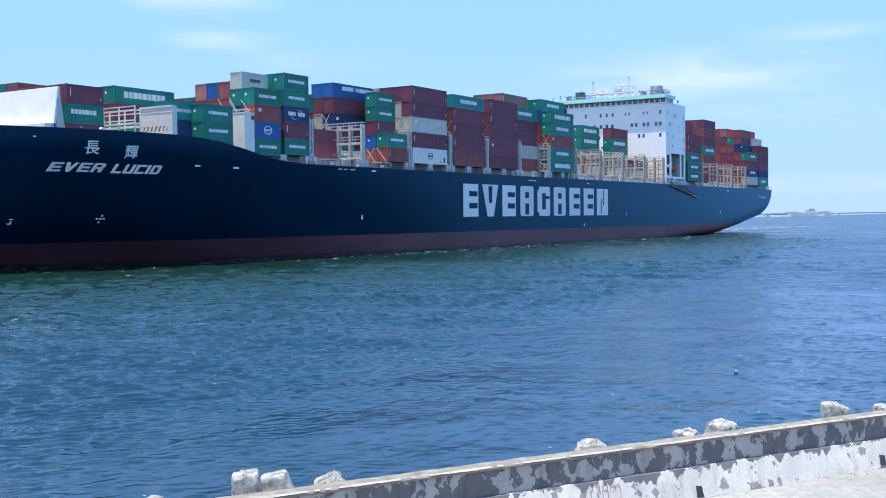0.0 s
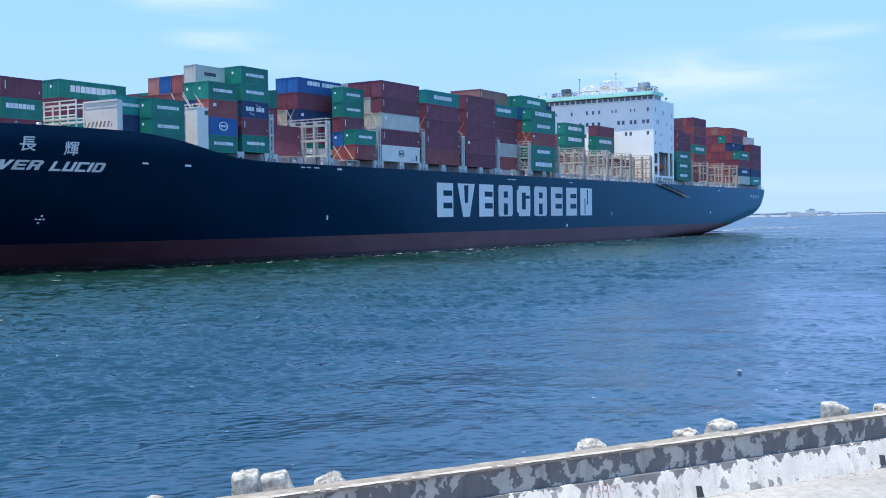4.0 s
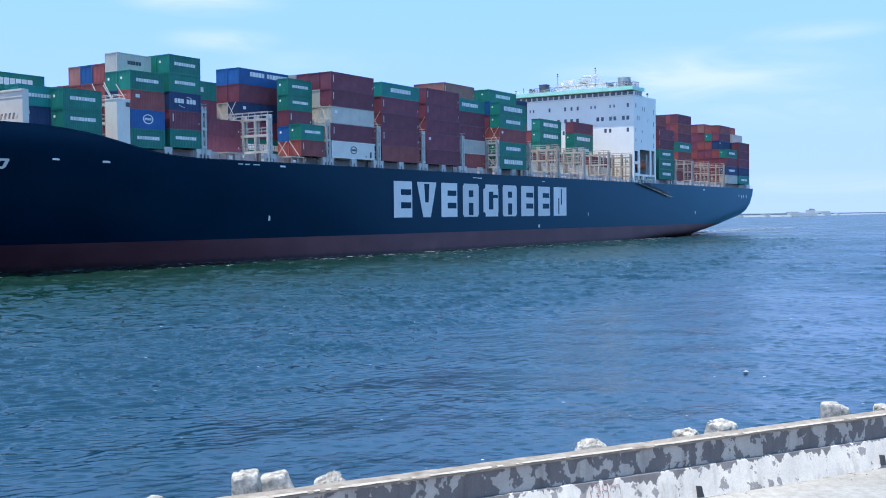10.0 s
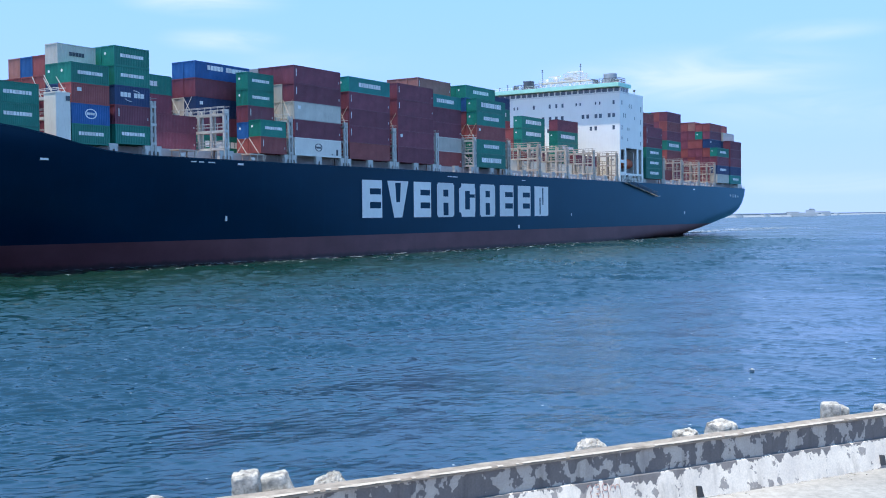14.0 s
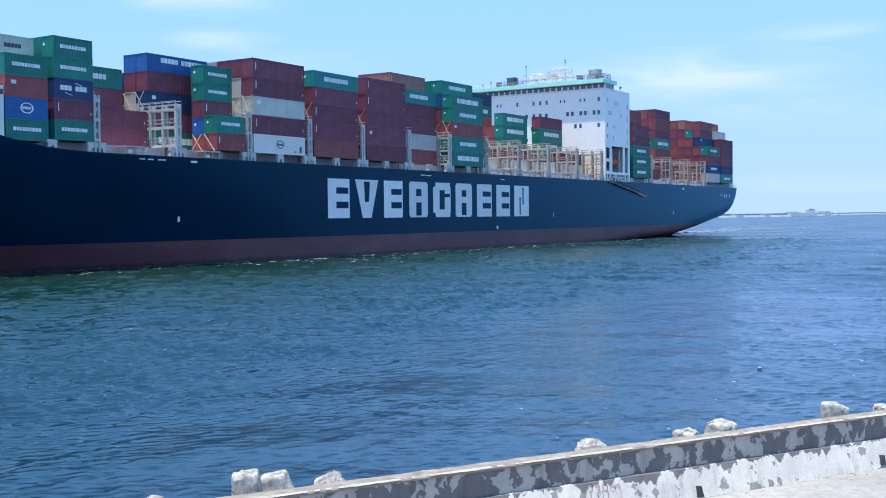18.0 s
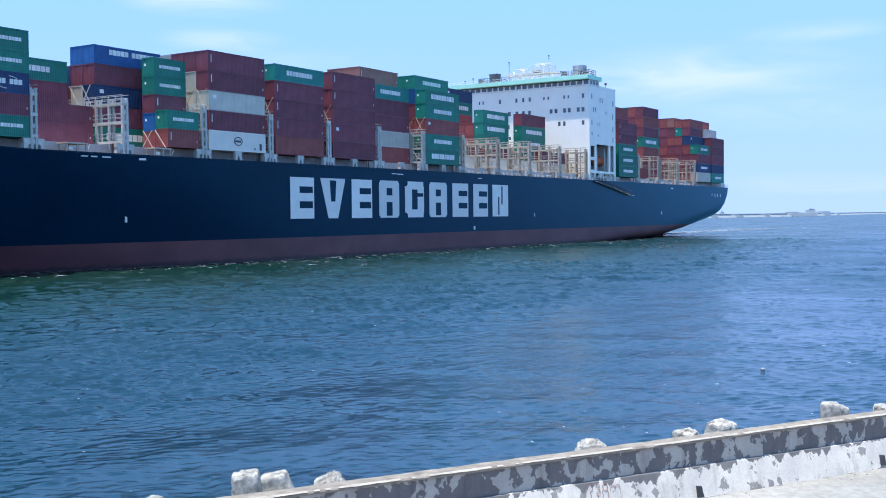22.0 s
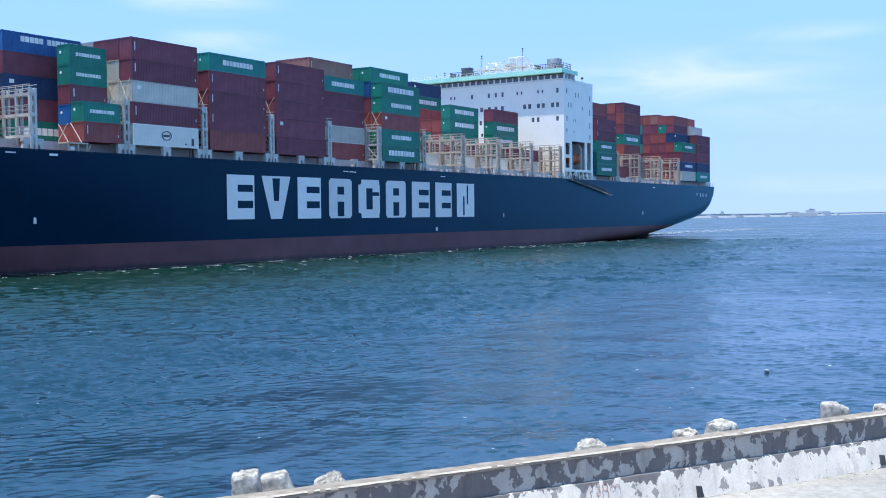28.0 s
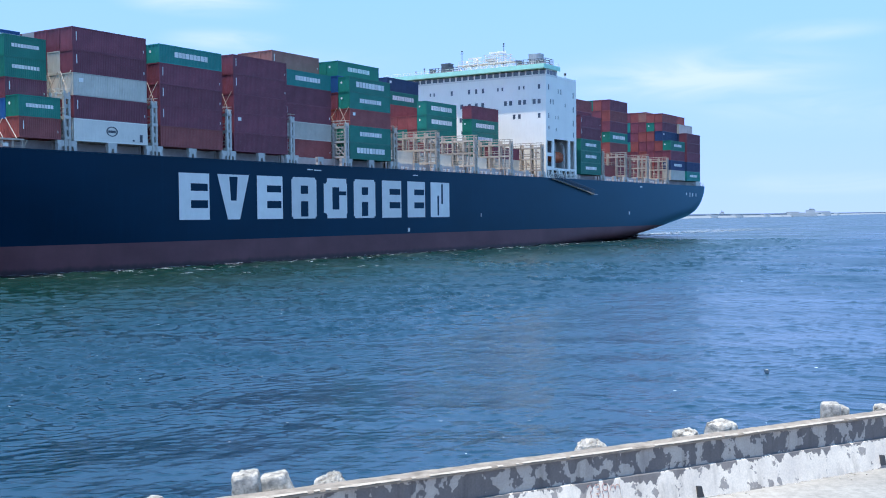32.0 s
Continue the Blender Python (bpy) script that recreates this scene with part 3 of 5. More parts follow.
panel_with_holes("port_bulkhead", "y", TP, 0.3, T0 + 0.3, T1, TB, TT, [(u - a, u + a, w - b, w + b) for u, w, a, b in side_windows] + side_openings, TOWER_WHITE, ship, "white painted accommodation side")
boxes_part("starboard_bulkhead", [(T0 + 0.3, T1, TS - 0.3, TS, TB, TT)], TOWER_WHITE, ship)
boxes_part("aft_bulkhead", [(T1 - 0.3, T1, TP + 0.3, TS - 0.3, TB, TT)], TOWER_WHITE, ship)
boxes_part("house_top", [(T0 + 0.3, T1 + 0.2, TP, TS, TT, TT + 0.18)], TOWER_WHITE, ship)
boxes_part("inner_casing", [(T0 + 0.4, T1 - 0.4, 6.0, 40, TB, TT - 0.1)], ROOF_GREY, ship)
boxes_part("boat_deck", [(T0 + 0.3, T1 - 0.3, TP + 0.3, 6.0, 17.5, 17.7), (T0 + 0.3, T1 - 0.3, TP + 0.3, 6.0, 24.9, 25.1)], DARK_STEEL, ship)
for v, w, a, b in front_windows:
    boxes_part("window", [(T0 + 0.12, T0 + 0.18, v - a, v + a, w - b, w + b)], GLASS, ship, "small dark square window")
for u, w, a, b in side_windows:
    boxes_part("window", [(u - a, u + a, TP + 0.12, TP + 0.18, w - b, w + b)], GLASS, ship, "small dark square window")
# orange lifeboat in its recess
bm = bmesh.new()
bmesh.ops.create_uvsphere(bm, u_segments=20, v_segments=12, radius=1)
for v in bm.verts:
    v.co = Vector((math.copysign(abs(v.co.x) ** 0.6, v.co.x) * 3.5, v.co.y * 1.3, v.co.z * (1.25 if v.co.z < 0 else 1.5))) + Vector((125.0, 2.9, 20.6))
part("lifeboat", bm, LIFEBOAT, ship, "orange enclosed lifeboat")
for u in (120.6, 125.4):
    bm = bmesh.new()
    bar(bm, (u, 0.9, 17.7), (u, 0.9, 23.4), 0.16)
    bar(bm, (u, 0.9, 23.4), (u, 2.6, 24.4), 0.16)
    part("davit", bm, LASH_GREY, ship)
# bridge: window band, pillars, roof with mint green edge
B1 = 121.0
boxes_part("bridge_sill", [(T0 - 0.05, T0 + 0.25, TP, TS, 39.1, 39.5)], TOWER_WHITE, ship)
n_win = 26
step = (TS - TP) / n_win
for k in range(n_win):
    a = TP + k * step
    boxes_part("bridge_window", [(T0 + 0.05, T0 + 0.12, a + 0.2, a + step - 0.2, 39.55, 40.45)], GLASS, ship, "dark bridge window pane")
for k in range(n_win + 1):
    boxes_part("bridge_pillar", [(T0, T0 + 0.25, TP + k * step - 0.2, TP + k * step + 0.2, 39.5, 40.6)], TOWER_WHITE, ship)
for k in range(3):
    a = T0 + 0.35 + k * 1.75
    boxes_part("bridge_window", [(a + 0.15, a + 1.6, TP + 0.05, TP + 0.12, 39.55, 40.45)], GLASS, ship, "dark bridge window pane")
boxes_part("bridge_side", [(T0 + 0.25, B1, TP, TP + 0.25, 39.05, 39.55), (T0 + 0.25, B1, TP, TP + 0.25, 40.5, 40.8), (B1 - 0.3, B1, TP, TS, 39.05, 40.8), (T0 + 0.25, B1, TS - 0.25, TS, 39.05, 40.8)]
           + [(T0 + 0.25 + k * 1.75, T0 + 0.4 + k * 1.75, TP, TP + 0.2, 39.5, 40.6) for k in range(1, 4)], TOWER_WHITE, ship)
boxes_part("bridge_roof", [(T0 - 1.6, B1 + 1.0, TP - 0.35, TS + 0.35, 40.72, 41.72)], MINT, ship, "mint green roof edge over the bridge")
boxes_part("roof_plate", [(T0 - 0.6, B1 + 0.8, TP - 0.1, TS + 0.1, 41.73, 41.8)], TOWER_WHITE, ship)
boxes_part("wing_bulwark", [(B1, T1, TP, TP + 0.2, 39.08, 39.55), (T1 - 0.2, T1, TP + 0.2, TS, 39.08, 39.55)], TOWER_WHITE, ship)


def housing(v0, v1, top):
    """A grey drum-shaped housing behind a dark railed platform."""
    bm = bmesh.new()
    mid, r = (v0 + v1) / 2 - 0.3, (v1 - v0) / 2 - 1.9
    bmesh.ops.create_cone(bm, cap_ends=True, segments=16, radius1=r, radius2=r * 0.92, depth=top - 41.7, matrix=Matrix.Translation((118.4, mid, (top + 41.7) / 2)))
    box(bm, 117.4, 119.4, mid - r * 0.8, mid + r * 0.8, top - 0.25, top + 0.12)
    part("roof_housing", bm, ROOF_GREY if v0 < 10 else DARK_STEEL, ship, "grey rounded housing on the bridge roof")
    bm = bmesh.new()
    for a in np.linspace(v0, v1, 9):
        bar(bm, (116.2, a, 41.7), (116.2, a, 43.3), 0.07)
        bar(bm, (120.2, a, 41.7), (120.2, a, 43.3), 0.07)
    for z in (42.3, 42.8, 43.3):
        for x in (116.2, 120.2):
            bar(bm, (x, v0, z), (x, v1, z), 0.07)
        for y in (v0, v1):
            bar(bm, (116.2, y, z), (120.2, y, z), 0.07)
    box(bm, 116.0, 120.4, v0, v1, 41.75, 41.95)
    box(bm, 116.1, 116.3, v0 + 0.2, v0 + 2.4, 41.9, 43.0)
    box(bm, 116.1, 116.3, v1 - 1.6, v1 - 0.2, 41.9, 43.1)
    part("roof_platform", bm, DARK_STEEL, ship, "dark railed platform on the bridge roof")


housing(1.0, 8.6, 44.6)
housing(26.0, 33.0, 44.4)
# radar mast: zigzag legs carry a narrow railed platform, with a taller frame at its port end
bm = bmesh.new()
for x in (117.2, 119.6):
    bar(bm, (x, 10.4, 43.5), (x, 25.6, 43.5), 0.15)
    for k in range(5):
        a = 10.8 + k * 2.9
        bar(bm, (x, a, 43.5), (x, a + 1.45, 41.6), 0.12)
        bar(bm, (x, a + 1.45, 41.6), (x, a + 2.9, 43.5), 0.12)
    for z in (44.0, 44.5):
        bar(bm, (x, 11.0, z), (x, 25.2, z), 0.06)
    for a in np.arange(11.0, 25.3, 1.42):
        bar(bm, (x, a, 43.5), (x, a, 44.5), 0.05)
    for a in (12.0, 14.8, 17.6):
        bar(bm, (x, a, 43.5), (x, a, 45.5), 0.1)
    for z in (44.9, 45.5):
        bar(bm, (x, 11.6, z), (x, 18.0, z), 0.09)
    bar(bm, (x, 12.0, 44.9), (x, 14.8, 45.5), 0.06)
    bar(bm, (x, 14.8, 45.5), (x, 17.6, 44.9), 0.06)
for a in np.arange(10.8, 25.4, 1.45):
    bar(bm, (117.2, a, 43.5), (119.6, a, 43.5), 0.08)
box(bm, 117.0, 119.8, 10.4, 25.6, 43.5, 43.62)
box(bm, 117.6, 119.2, 15.6, 17.8, 44.0, 44.6)
part("radar_mast", bm, LASH_GREY, ship, "white lattice radar mast")
for y, r, z in ((20.6, 0.5, 44.2), (23.4, 0.35, 44.0)):
    bm = bmesh.new()
    bmesh.ops.create_uvsphere(bm, u_segments=12, v_segments=8, radius=r, matrix=Matrix.Translation((118.4, y, z + 0.3)))
    bar(bm, (118.4, y, 43.5), (118.4, y, z), 0.18, 8)
    part("radome", bm, TOWER_WHITE, ship, "white antenna dome")
for y0, y1, z in ((12.6, 17.2, 46.0), (19.2, 23.0, 45.1)):
    bm = bmesh.new()
    m = (y0 + y1) / 2
    bar(bm, (118.4, m, 43.5), (118.4, m, z), 0.13, 6)
    box(bm, 118.1, 118.7, m - 0.4, m + 0.4, z - 0.45, z - 0.1)
    box(bm, 118.25, 118.55, y0, y1, z - 0.05, z + 0.25)
    part("radar_scanner", bm, TOWER_WHITE, ship, "white bar radar scanner")
bm = bmesh.new()
for u in (115.0, 121.8):
    for z in (42.1, 42.6):
        bar(bm, (u, 0.4, z), (u, 45.4, z), 0.035)
    for y in np.arange(0.4, 45.5, 1.8):
        bar(bm, (u, y, 41.65), (u, y, 42.6), 0.035)
part("roof_railing", bm, LASH_GREY, ship)
for v, top in ((24.9, 47.2), (13.2, 48.0), (36.0, 43.8), (38.5, 43.2), (9.8, 43.6)):
    bm = bmesh.new()
    bar(bm, (118.4, v, 41.4), (118.4, v, top), 0.06)
    bar(bm, (118.4, v - 0.4, top - 0.6), (118.4, v + 0.4, top - 0.6), 0.05)
    box(bm, 118.25, 118.55, v - 0.15, v + 0.15, top - 0.15, top + 0.15)
    part("antenna", bm, DARK_STEEL, ship)
bm = bmesh.new()
bar(bm, (126.6, 1.0, 39.0), (126.6, 1.0, 40.4), 0.07)
bmesh.ops.create_icosphere(bm, subdivisions=1, radius=0.4, matrix=Matrix.Translation((126.6, 1.0, 40.6)))
part("searchlight", bm, DARK_STEEL, ship)
# funnel behind the house
bm = bmesh.new()
prism(bm, [(131.8, 16), (136, 16), (136, 38.0), (131.8, 38.0)], 19, 27)
part("funnel", bm, TOWER_WHITE, ship)

# accommodation ladder down the side
bm = bmesh.new()
for y in (-0.95, -0.15):
    bar(bm, (117.0, y, 15.3), (139.2, y, 12.1), 0.09)
    bar(bm, (117.0, y, 16.3), (139.2, y, 13.1), 0.045)
    for k in range(24):
        a = k / 23
        bar(bm, (117 + 22.2 * a, y, 15.3 - 3.2 * a), (117 + 22.2 * a, y, 16.3 - 3.2 * a), 0.045)
part("accommodation_ladder", bm, DARK_STEEL, ship, "grey gangway ladder slung along the hull")
boxes_part("ladder_tread", [(117 + 22.2 * k / 60, 117.3 + 22.2 * k / 60, -0.9, -0.2, 15.25 - 3.2 * k / 60, 15.32 - 3.2 * k / 60) for k in range(60)], LASH_GREY, ship)
boxes_part("ladder_platform", [(138.6, 140.6, -1.1, -0.05, 11.85, 12.0)], LASH_GREY, ship)
bm = bmesh.new()
for u in np.arange(117, 133, 1.1):
    bar(bm, (u, 0.1, 15.4), (u, 0.1, 16.6), 0.05)
for z in (15.9, 16.3, 16.6):
    bar(bm, (117, 0.1, z), (133, 0.1, z), 0.045)
part("deck_railing", bm, TOWER_WHITE, ship)

# white legs and braces under the house at the ship's side
for k in range(7):
    u = 116.0 + k * 2.3
    bm = bmesh.new()
    bar(bm, (u, 0.2, 15.4), (u, 0.2, 17.6), 0.13)
    if k < 6:
        bar(bm, (u, 0.2, 15.5), (u + 2.3, 0.2, 17.4), 0.08)
    part("side_leg", bm, TOWER_WHITE, ship, "white steel leg and brace")
# small white store at the stern, and flag staff
boxes_part("stern_locker", [(218.6, 222.4, 0.35, 3.6, 15.3, 16.75), (218.5, 222.5, 0.28, 3.7, 16.75, 16.88)], TOWER_WHITE, ship, "small white locker on the stern deck")
bm = bmesh.new()
for u in np.arange(208, 225.6, 1.4):
    bar(bm, (u, side(u, 15.4) + 0.1, 15.4), (u, side(u, 15.4) + 0.1, 16.5), 0.045)
for z in (15.8, 16.15, 16.5):
    bar(bm, (208, 0.1, z), (224.6, side(224.6, 15.4) + 0.1, z), 0.04)
part("deck_railing", bm, LASH_GREY, ship)
# short white vent posts in groups along the deck edge, beside the empty bays
bm = bmesh.new()
box(bm, -0.16, 0.16, 0, 0.3, 0, 0.62)
box(bm, -0.22, 0.22, -0.05, 0.35, 0.62, 0.8)
vent = finish(bm, "vent_post", TOWER_WHITE)
for a, b in ((55.4, 67.0), (70.0, 81.5), (84.5, 97.0), (99.8, 111.8), (149.0, 161.0), (164.2, 176.4), (179.6, 192.0)):
    for k in range(9):
        if k % 4 != 3:
            ob = part("vent_post", vent, TOWER_WHITE, ship, "short white vent post at the deck edge")
            ob.location = (a + (b - a) * k / 8, 0.55, 15.35)
# lashing rods on the short boxes forward
for u, y0, z0, y1, z1 in ((-25.6, 0.7, 16.8, 2.8, 19.4), (-25.6, 3.2, 16.8, 5.2, 19.4), (-25.6, 5.6, 16.8, 3.4, 19.4), (-61.1, 3.3, 22.6, 5.4, 25.6), (-61.1, 5.9, 22.6, 7.8, 25.6), (-61.1, 0.9, 22.7, 3.0, 25.2), (-61.1, 3.5, 22.7, 5.5, 25.2),
                          (-31.9, 8.4, 22.6, 10.4, 25.6), (-31.9, 10.6, 22.6, 8.6, 25.6), (-31.9, 11.0, 22.6, 13.0, 25.6)):
    bm = bmesh.new()
    bar(bm, (u, y0, z0), (u, y1, z1), 0.055)
    part("lashing_rod", bm, LASH_GREY, ship)
# mooring fittings on the bow bulwark
for u in (-91.2, -88.6):
    bm = bmesh.new()
    v = side(u, 18.6)
    bmesh.ops.create_cone(bm, cap_ends=True, segments=14, radius1=0.24, radius2=0.24, depth=0.5, matrix=Matrix.Translation((u, v + 0.3, 18.9)) @ Matrix.Rotation(math.pi / 2, 4, "X"))
    part("fairlead", bm, DARK_STEEL if u < -90 else TOWER_WHITE, ship)

# white breakwater plates on the foredeck
bm = bmesh.new()
for y0, y1, z0, z1, x in ((4.4, 41.4, 19.4, 24.2, -94.6),):
    a = [(x, y0, z0), (x, y1, z0), (x + 0.6, y1 - 0.6, z1), (x + 0.6, y0 - 0.15, z1)]
    b = [(p[0] + 0.35, p[1], p[2]) for p in a]
    va, vb = [bm.verts.new(p) for p in a], [bm.verts.new(p) for p in b]
    bm.faces.new(va), bm.faces.new(vb[::-1])
    for i in range(4):
        bm.faces.new((va[i], va[(i + 1) % 4], vb[(i + 1) % 4], vb[i]))
box(bm, -95.6, -94.2, 4.9, 41.0, 17.4, 19.4)
part("breakwater", bm, CREAM_STEEL, ship, "white steel breakwater plate on the foredeck")
bm = bmesh.new()
prism(bm, [(-94.25, 17.5), (-91.9, 17.5), (-91.9, 18.3), (-92.3, 18.7), (-92.8, 18.6), (-93.1, 19.6), (-93.7, 24.0), (-94.0, 24.0)], 4.3, 4.6)
part("breakwater_bracket", bm, LASH_GREY, ship)
bm = bmesh.new()
box(bm, -77.3, -76.9, 1.0, 7.6, 20.1, 22.7)
box(bm, -77.4, -76.9, 0.95, 7.65, 22.7, 22.95)
box(bm, -76.9, -76.4, 1.0, 1.3, 17.4, 22.9)
box(bm, -77.3, -76.9, 1.0, 2.0, 17.4, 20.1)
box(bm, -77.3, -76.9, 2.0, 7.6, 17.4, 19.35)
box(bm, -77.34, -77.3, 1.0, 7.6, 21.95, 22.05)
for k in range(7):
    a = 2.0 + k * 0.8
    v = [bm.verts.new(p) for x in (-77.3, -76.9) for p in ((x, a + 0.35, 19.35), (x, a + 0.75, 19.35), (x, a + 0.4, 20.1), (x, a, 20.1))]
    for f in ((0, 1, 2, 3), (4, 7, 6, 5), (0, 4, 5, 1), (1, 5, 6, 2), (2, 6, 7, 3), (3, 7, 4, 0)):
        bm.faces.new([v[i] for i in f])
part("screen_plate", bm, CREAM_STEEL, ship, "cream white steel screen plate with slots")
bm = bmesh.new()
box(bm, -63.4, -63.0, 0.7, 2.5, 16.6, 22.8)
box(bm, -63.4, -61.2, 0.22, 0.3, 16.2, 22.8)
box(bm, -63.4, -63.0, 0.3, 0.7, 16.6, 22.8)
box(bm, -63.45, -61.15, 0.18, 2.5, 22.8, 22.95)
part("screen_plate", bm, CREAM_STEEL, ship, "cream white steel screen plate")
bm = bmesh.new()
for x, near in ((-83.0, 2.2), (-79.0, 5.6)):
    for z in (18.3, 18.8, 20.1, 20.5, 21.9, 22.4):
        bar(bm, (x, near, z), (x, 15, z), 0.1)
    for v in np.arange(near, 15.1, 3.2):
        bar(bm, (x, v, 17.4), (x, v, 22.5), 0.12)
    for v in np.arange(near, 15.1, 0.8):
        bar(bm, (x, v, 17.4), (x, v, 18.8), 0.06)
    box(bm, x - 0.3, x + 0.3, near, 15, 19.9, 20.1)
part("deck_frame", bm, CREAM_STEEL, ship, "pale steel frame and railing")


# ---- lashing bridges across the deck ----
def lashing_bridge(u, material, top=23.1, depth=1.0):
    """A steel frame across the ship between two bays, with three walkways."""
    z0 = 15.6
    root = new("lashing_bridge")
    tagged(root, "cream painted steel lashing bridge standing across the ship's deck", "lashing bridge", "lashing bridges on the ship")
    for k in range(18):
        y = 0.55 + k * 2.58
        bm = bmesh.new()
        if k in (0, 17):
            for x in (-depth / 2, depth / 2 - 0.32):
                box(bm, x, x + 0.32, y - 0.2, y + 0.16, z0, top)
            for z in np.arange(z0 + 1.2, top, 1.4):
                box(bm, -depth / 2 + 0.32, depth / 2 - 0.32, y - 0.1, y + 0.1, z, z + 0.5)
        else:
            box(bm, -depth / 2, -depth / 2 + 0.3, y - 0.18, y + 0.18, z0, top + (0.0 if k % 3 else 0.5))
            box(bm, depth / 2 - 0.3, depth / 2, y - 0.16, y + 0.16, z0, top)
        part("post", bm, material, root)
    for z in (17.4, 20.0, 22.5):
        bm = bmesh.new()
        box(bm, -depth / 2, depth / 2, 0.3, 45.5, z - 0.36, z)
        deck = part("walkway", bm, material, root)
        bm = bmesh.new()
        for x in (-depth / 2, depth / 2):
            for h in (0.5, 1.0):
                bar(bm, (x, 0.3, z + h), (x, 45.5, z + h), 0.05)
        for k in range(35):
            y = 0.4 + k * 1.32
            bar(bm, (-depth / 2, y, z), (-depth / 2, y, z + 1.0), 0.04)
        part("handrail", bm, material, deck)
    for z in (17.4, 20.0) if u in (25.2, 39.6) else ():
        bm = bmesh.new()
        for k in range(34):
            y = 0.55 + k * 1.29
            bar(bm, (-depth / 2, y, z + (0.1 if k % 2 else 1.5)), (-depth / 2, y + 1.29, z + (1.5 if k % 2 else 0.1)), 0.05)
        bar(bm, (-depth / 2, 0.4, z + 1.5), (-depth / 2, 45.4, z + 1.5), 0.07)
        part("truss", bm, material, root)
    for k in range(0, 17, 4) if u in (25.2, 39.6) else ():
        y = 0.55 + k * 2.58
        bm = bmesh.new()
        bar(bm, (-depth / 2, y, 17.4), (-depth / 2, y + 2.58, 19.8), 0.09)
        bar(bm, (-depth / 2, y + 2.58, 19.8), (-depth / 2, y + 5.16, 17.4), 0.09)
        part("brace", bm, material, root)
    for k in range(17) if material is LASH else ():
        # half-height uprights that carry the lashing gear
        y = 0.55 + (k + 0.5) * 2.58
        bm = bmesh.new()
        box(bm, -depth / 2 + 0.05, -depth / 2 + 0.3, y - 0.11, y + 0.11, z0, 20.0 if k % 2 else 22.5)
        box(bm, -depth / 2, depth / 2, y - 0.3, y + 0.3, 18.6 if k % 3 else 21.2, 18.9 if k % 3 else 21.5)
        part("upright", bm, material, root)
    if u in (-18.4, -3.9, 10.7, 39.6):
        # crossed lashing rods up to the boxes of the bay behind
        for k in (0, 1):
            a, b = 0.7 + k * 2.53, 2.75 + k * 2.53
            for y0, y1 in ((a, b), (b, a)):
                bm = bmesh.new()
                bar(bm, (depth / 2, y0, 22.6), (depth / 2 + 0.45, y1, 25.9), 0.05)
                part("lashing_rod", bm, LASH, root)
                bm = bmesh.new()
                bar(bm, (depth / 2, y0, 17.2), (depth / 2 + 0.45, y1, 19.9), 0.05)
                part("lashing_rod", bm, LASH, root)
    return aboard(root, u, 0, 0)


for u in (-62.3, -47.3, -33.0, -18.4, -3.9, 10.7, 25.2, 39.6):
    lashing_bridge(u, LASH_GREY)
for u in (54.1, 68.6, 83.1, 98.4, 113.2, 147.4, 162.5, 178.0, 193.6):
    lashing_bridge(u, LASH, 23.2, 1.2)


# hatch coaming, pedestals and stools that carry the boxes over the side
for a, b in ((-62, -33.6), (-32.4, -4.5), (-3.3, 24.6), (25.8, 53.4), (54.8, 82.4), (83.8, 112.5), (133.5, 161.8), (163.2, 192.9), (194.2, 222.5)):
    boxes_part("hatch_coaming", [(a, b, 3.0, 42.8, 15.3, 16.9)], LASH_GREY, ship, "pale grey hatch coaming")
boxes_part("foredeck_hatch", [(-91.8, -64, 4.2, 41.6, 17.0, 17.55)], LASH_GREY, ship)


def stool(u, wide):
    bm = bmesh.new()
    h0, h1 = 15.4, 16.93
    prism(bm, [(-wide, h1), (wide, h1), (wide, h1 - 0.45), (wide - 0.1, h1 - 0.5), (wide, h0), (wide - 0.42, h0), (wide - 0.62, h1 - 0.75), (-wide + 0.62, h1 - 0.75), (-wide + 0.42, h0), (-wide, h0), (-wide + 0.1, h1 - 0.5), (-wide, h1 - 0.45)], 0.45, 1.0)
    ob = part("stool", bm, LASH_GREY, ship, "pale grey steel container stool")
    ob.location = (u, 0, 0)


for u in (-47.3, -33.0, -18.4, -3.9, 10.7, 25.2, 39.6, 54.1, 68.6, 83.1, 98.4, 113.2, 147.4, 162.5, 178.0, 193.6):
    stool(u, 1.5)
for u in (-54.2, -11.2, 3.3, 17.9, 32.4, 46.8, 61.3, 75.8, 90.6, 105.8, 155, 170.2, 185.8):
    stool(u, 0.75)


def deck_platform(u0, u1):
    """A low cream working platform on legs at the ship's side, with a lamp under it."""
    top = boxes_part("deck_platform", [(u0, u1, 0.25, 2.2, 16.55, 16.75)], LASH, ship, "low cream steel platform on legs")
    for u in (u0 + 0.1, (u0 + u1) / 2, u1 - 0.25):
        for v in (0.3, 1.9):
            boxes_part("leg", [(u, u + 0.15, v, v + 0.15, 15.35, 16.55)], LASH, top)
    bm = bmesh.new()
    bar(bm, (u0, 0.28, 15.9), (u1, 0.28, 15.9), 0.05)
    part("rail", bm, LASH, top)
    bm = bmesh.new()
    bar(bm, (u1 - 0.2, 0.32, 15.4), (u1 + 0.5, 0.32, 16.6), 0.06)
    part("strut", bm, LASH, top)
    boxes_part("deck_box", [(u0 + 0.3, u0 + 0.95, 0.2, 0.6, 15.75, 16.15)], TOWER_WHITE, ship, "small white box at the ship's side")


deck_platform(-42.7, -39.4)
deck_platform(-28.1, -24.9)
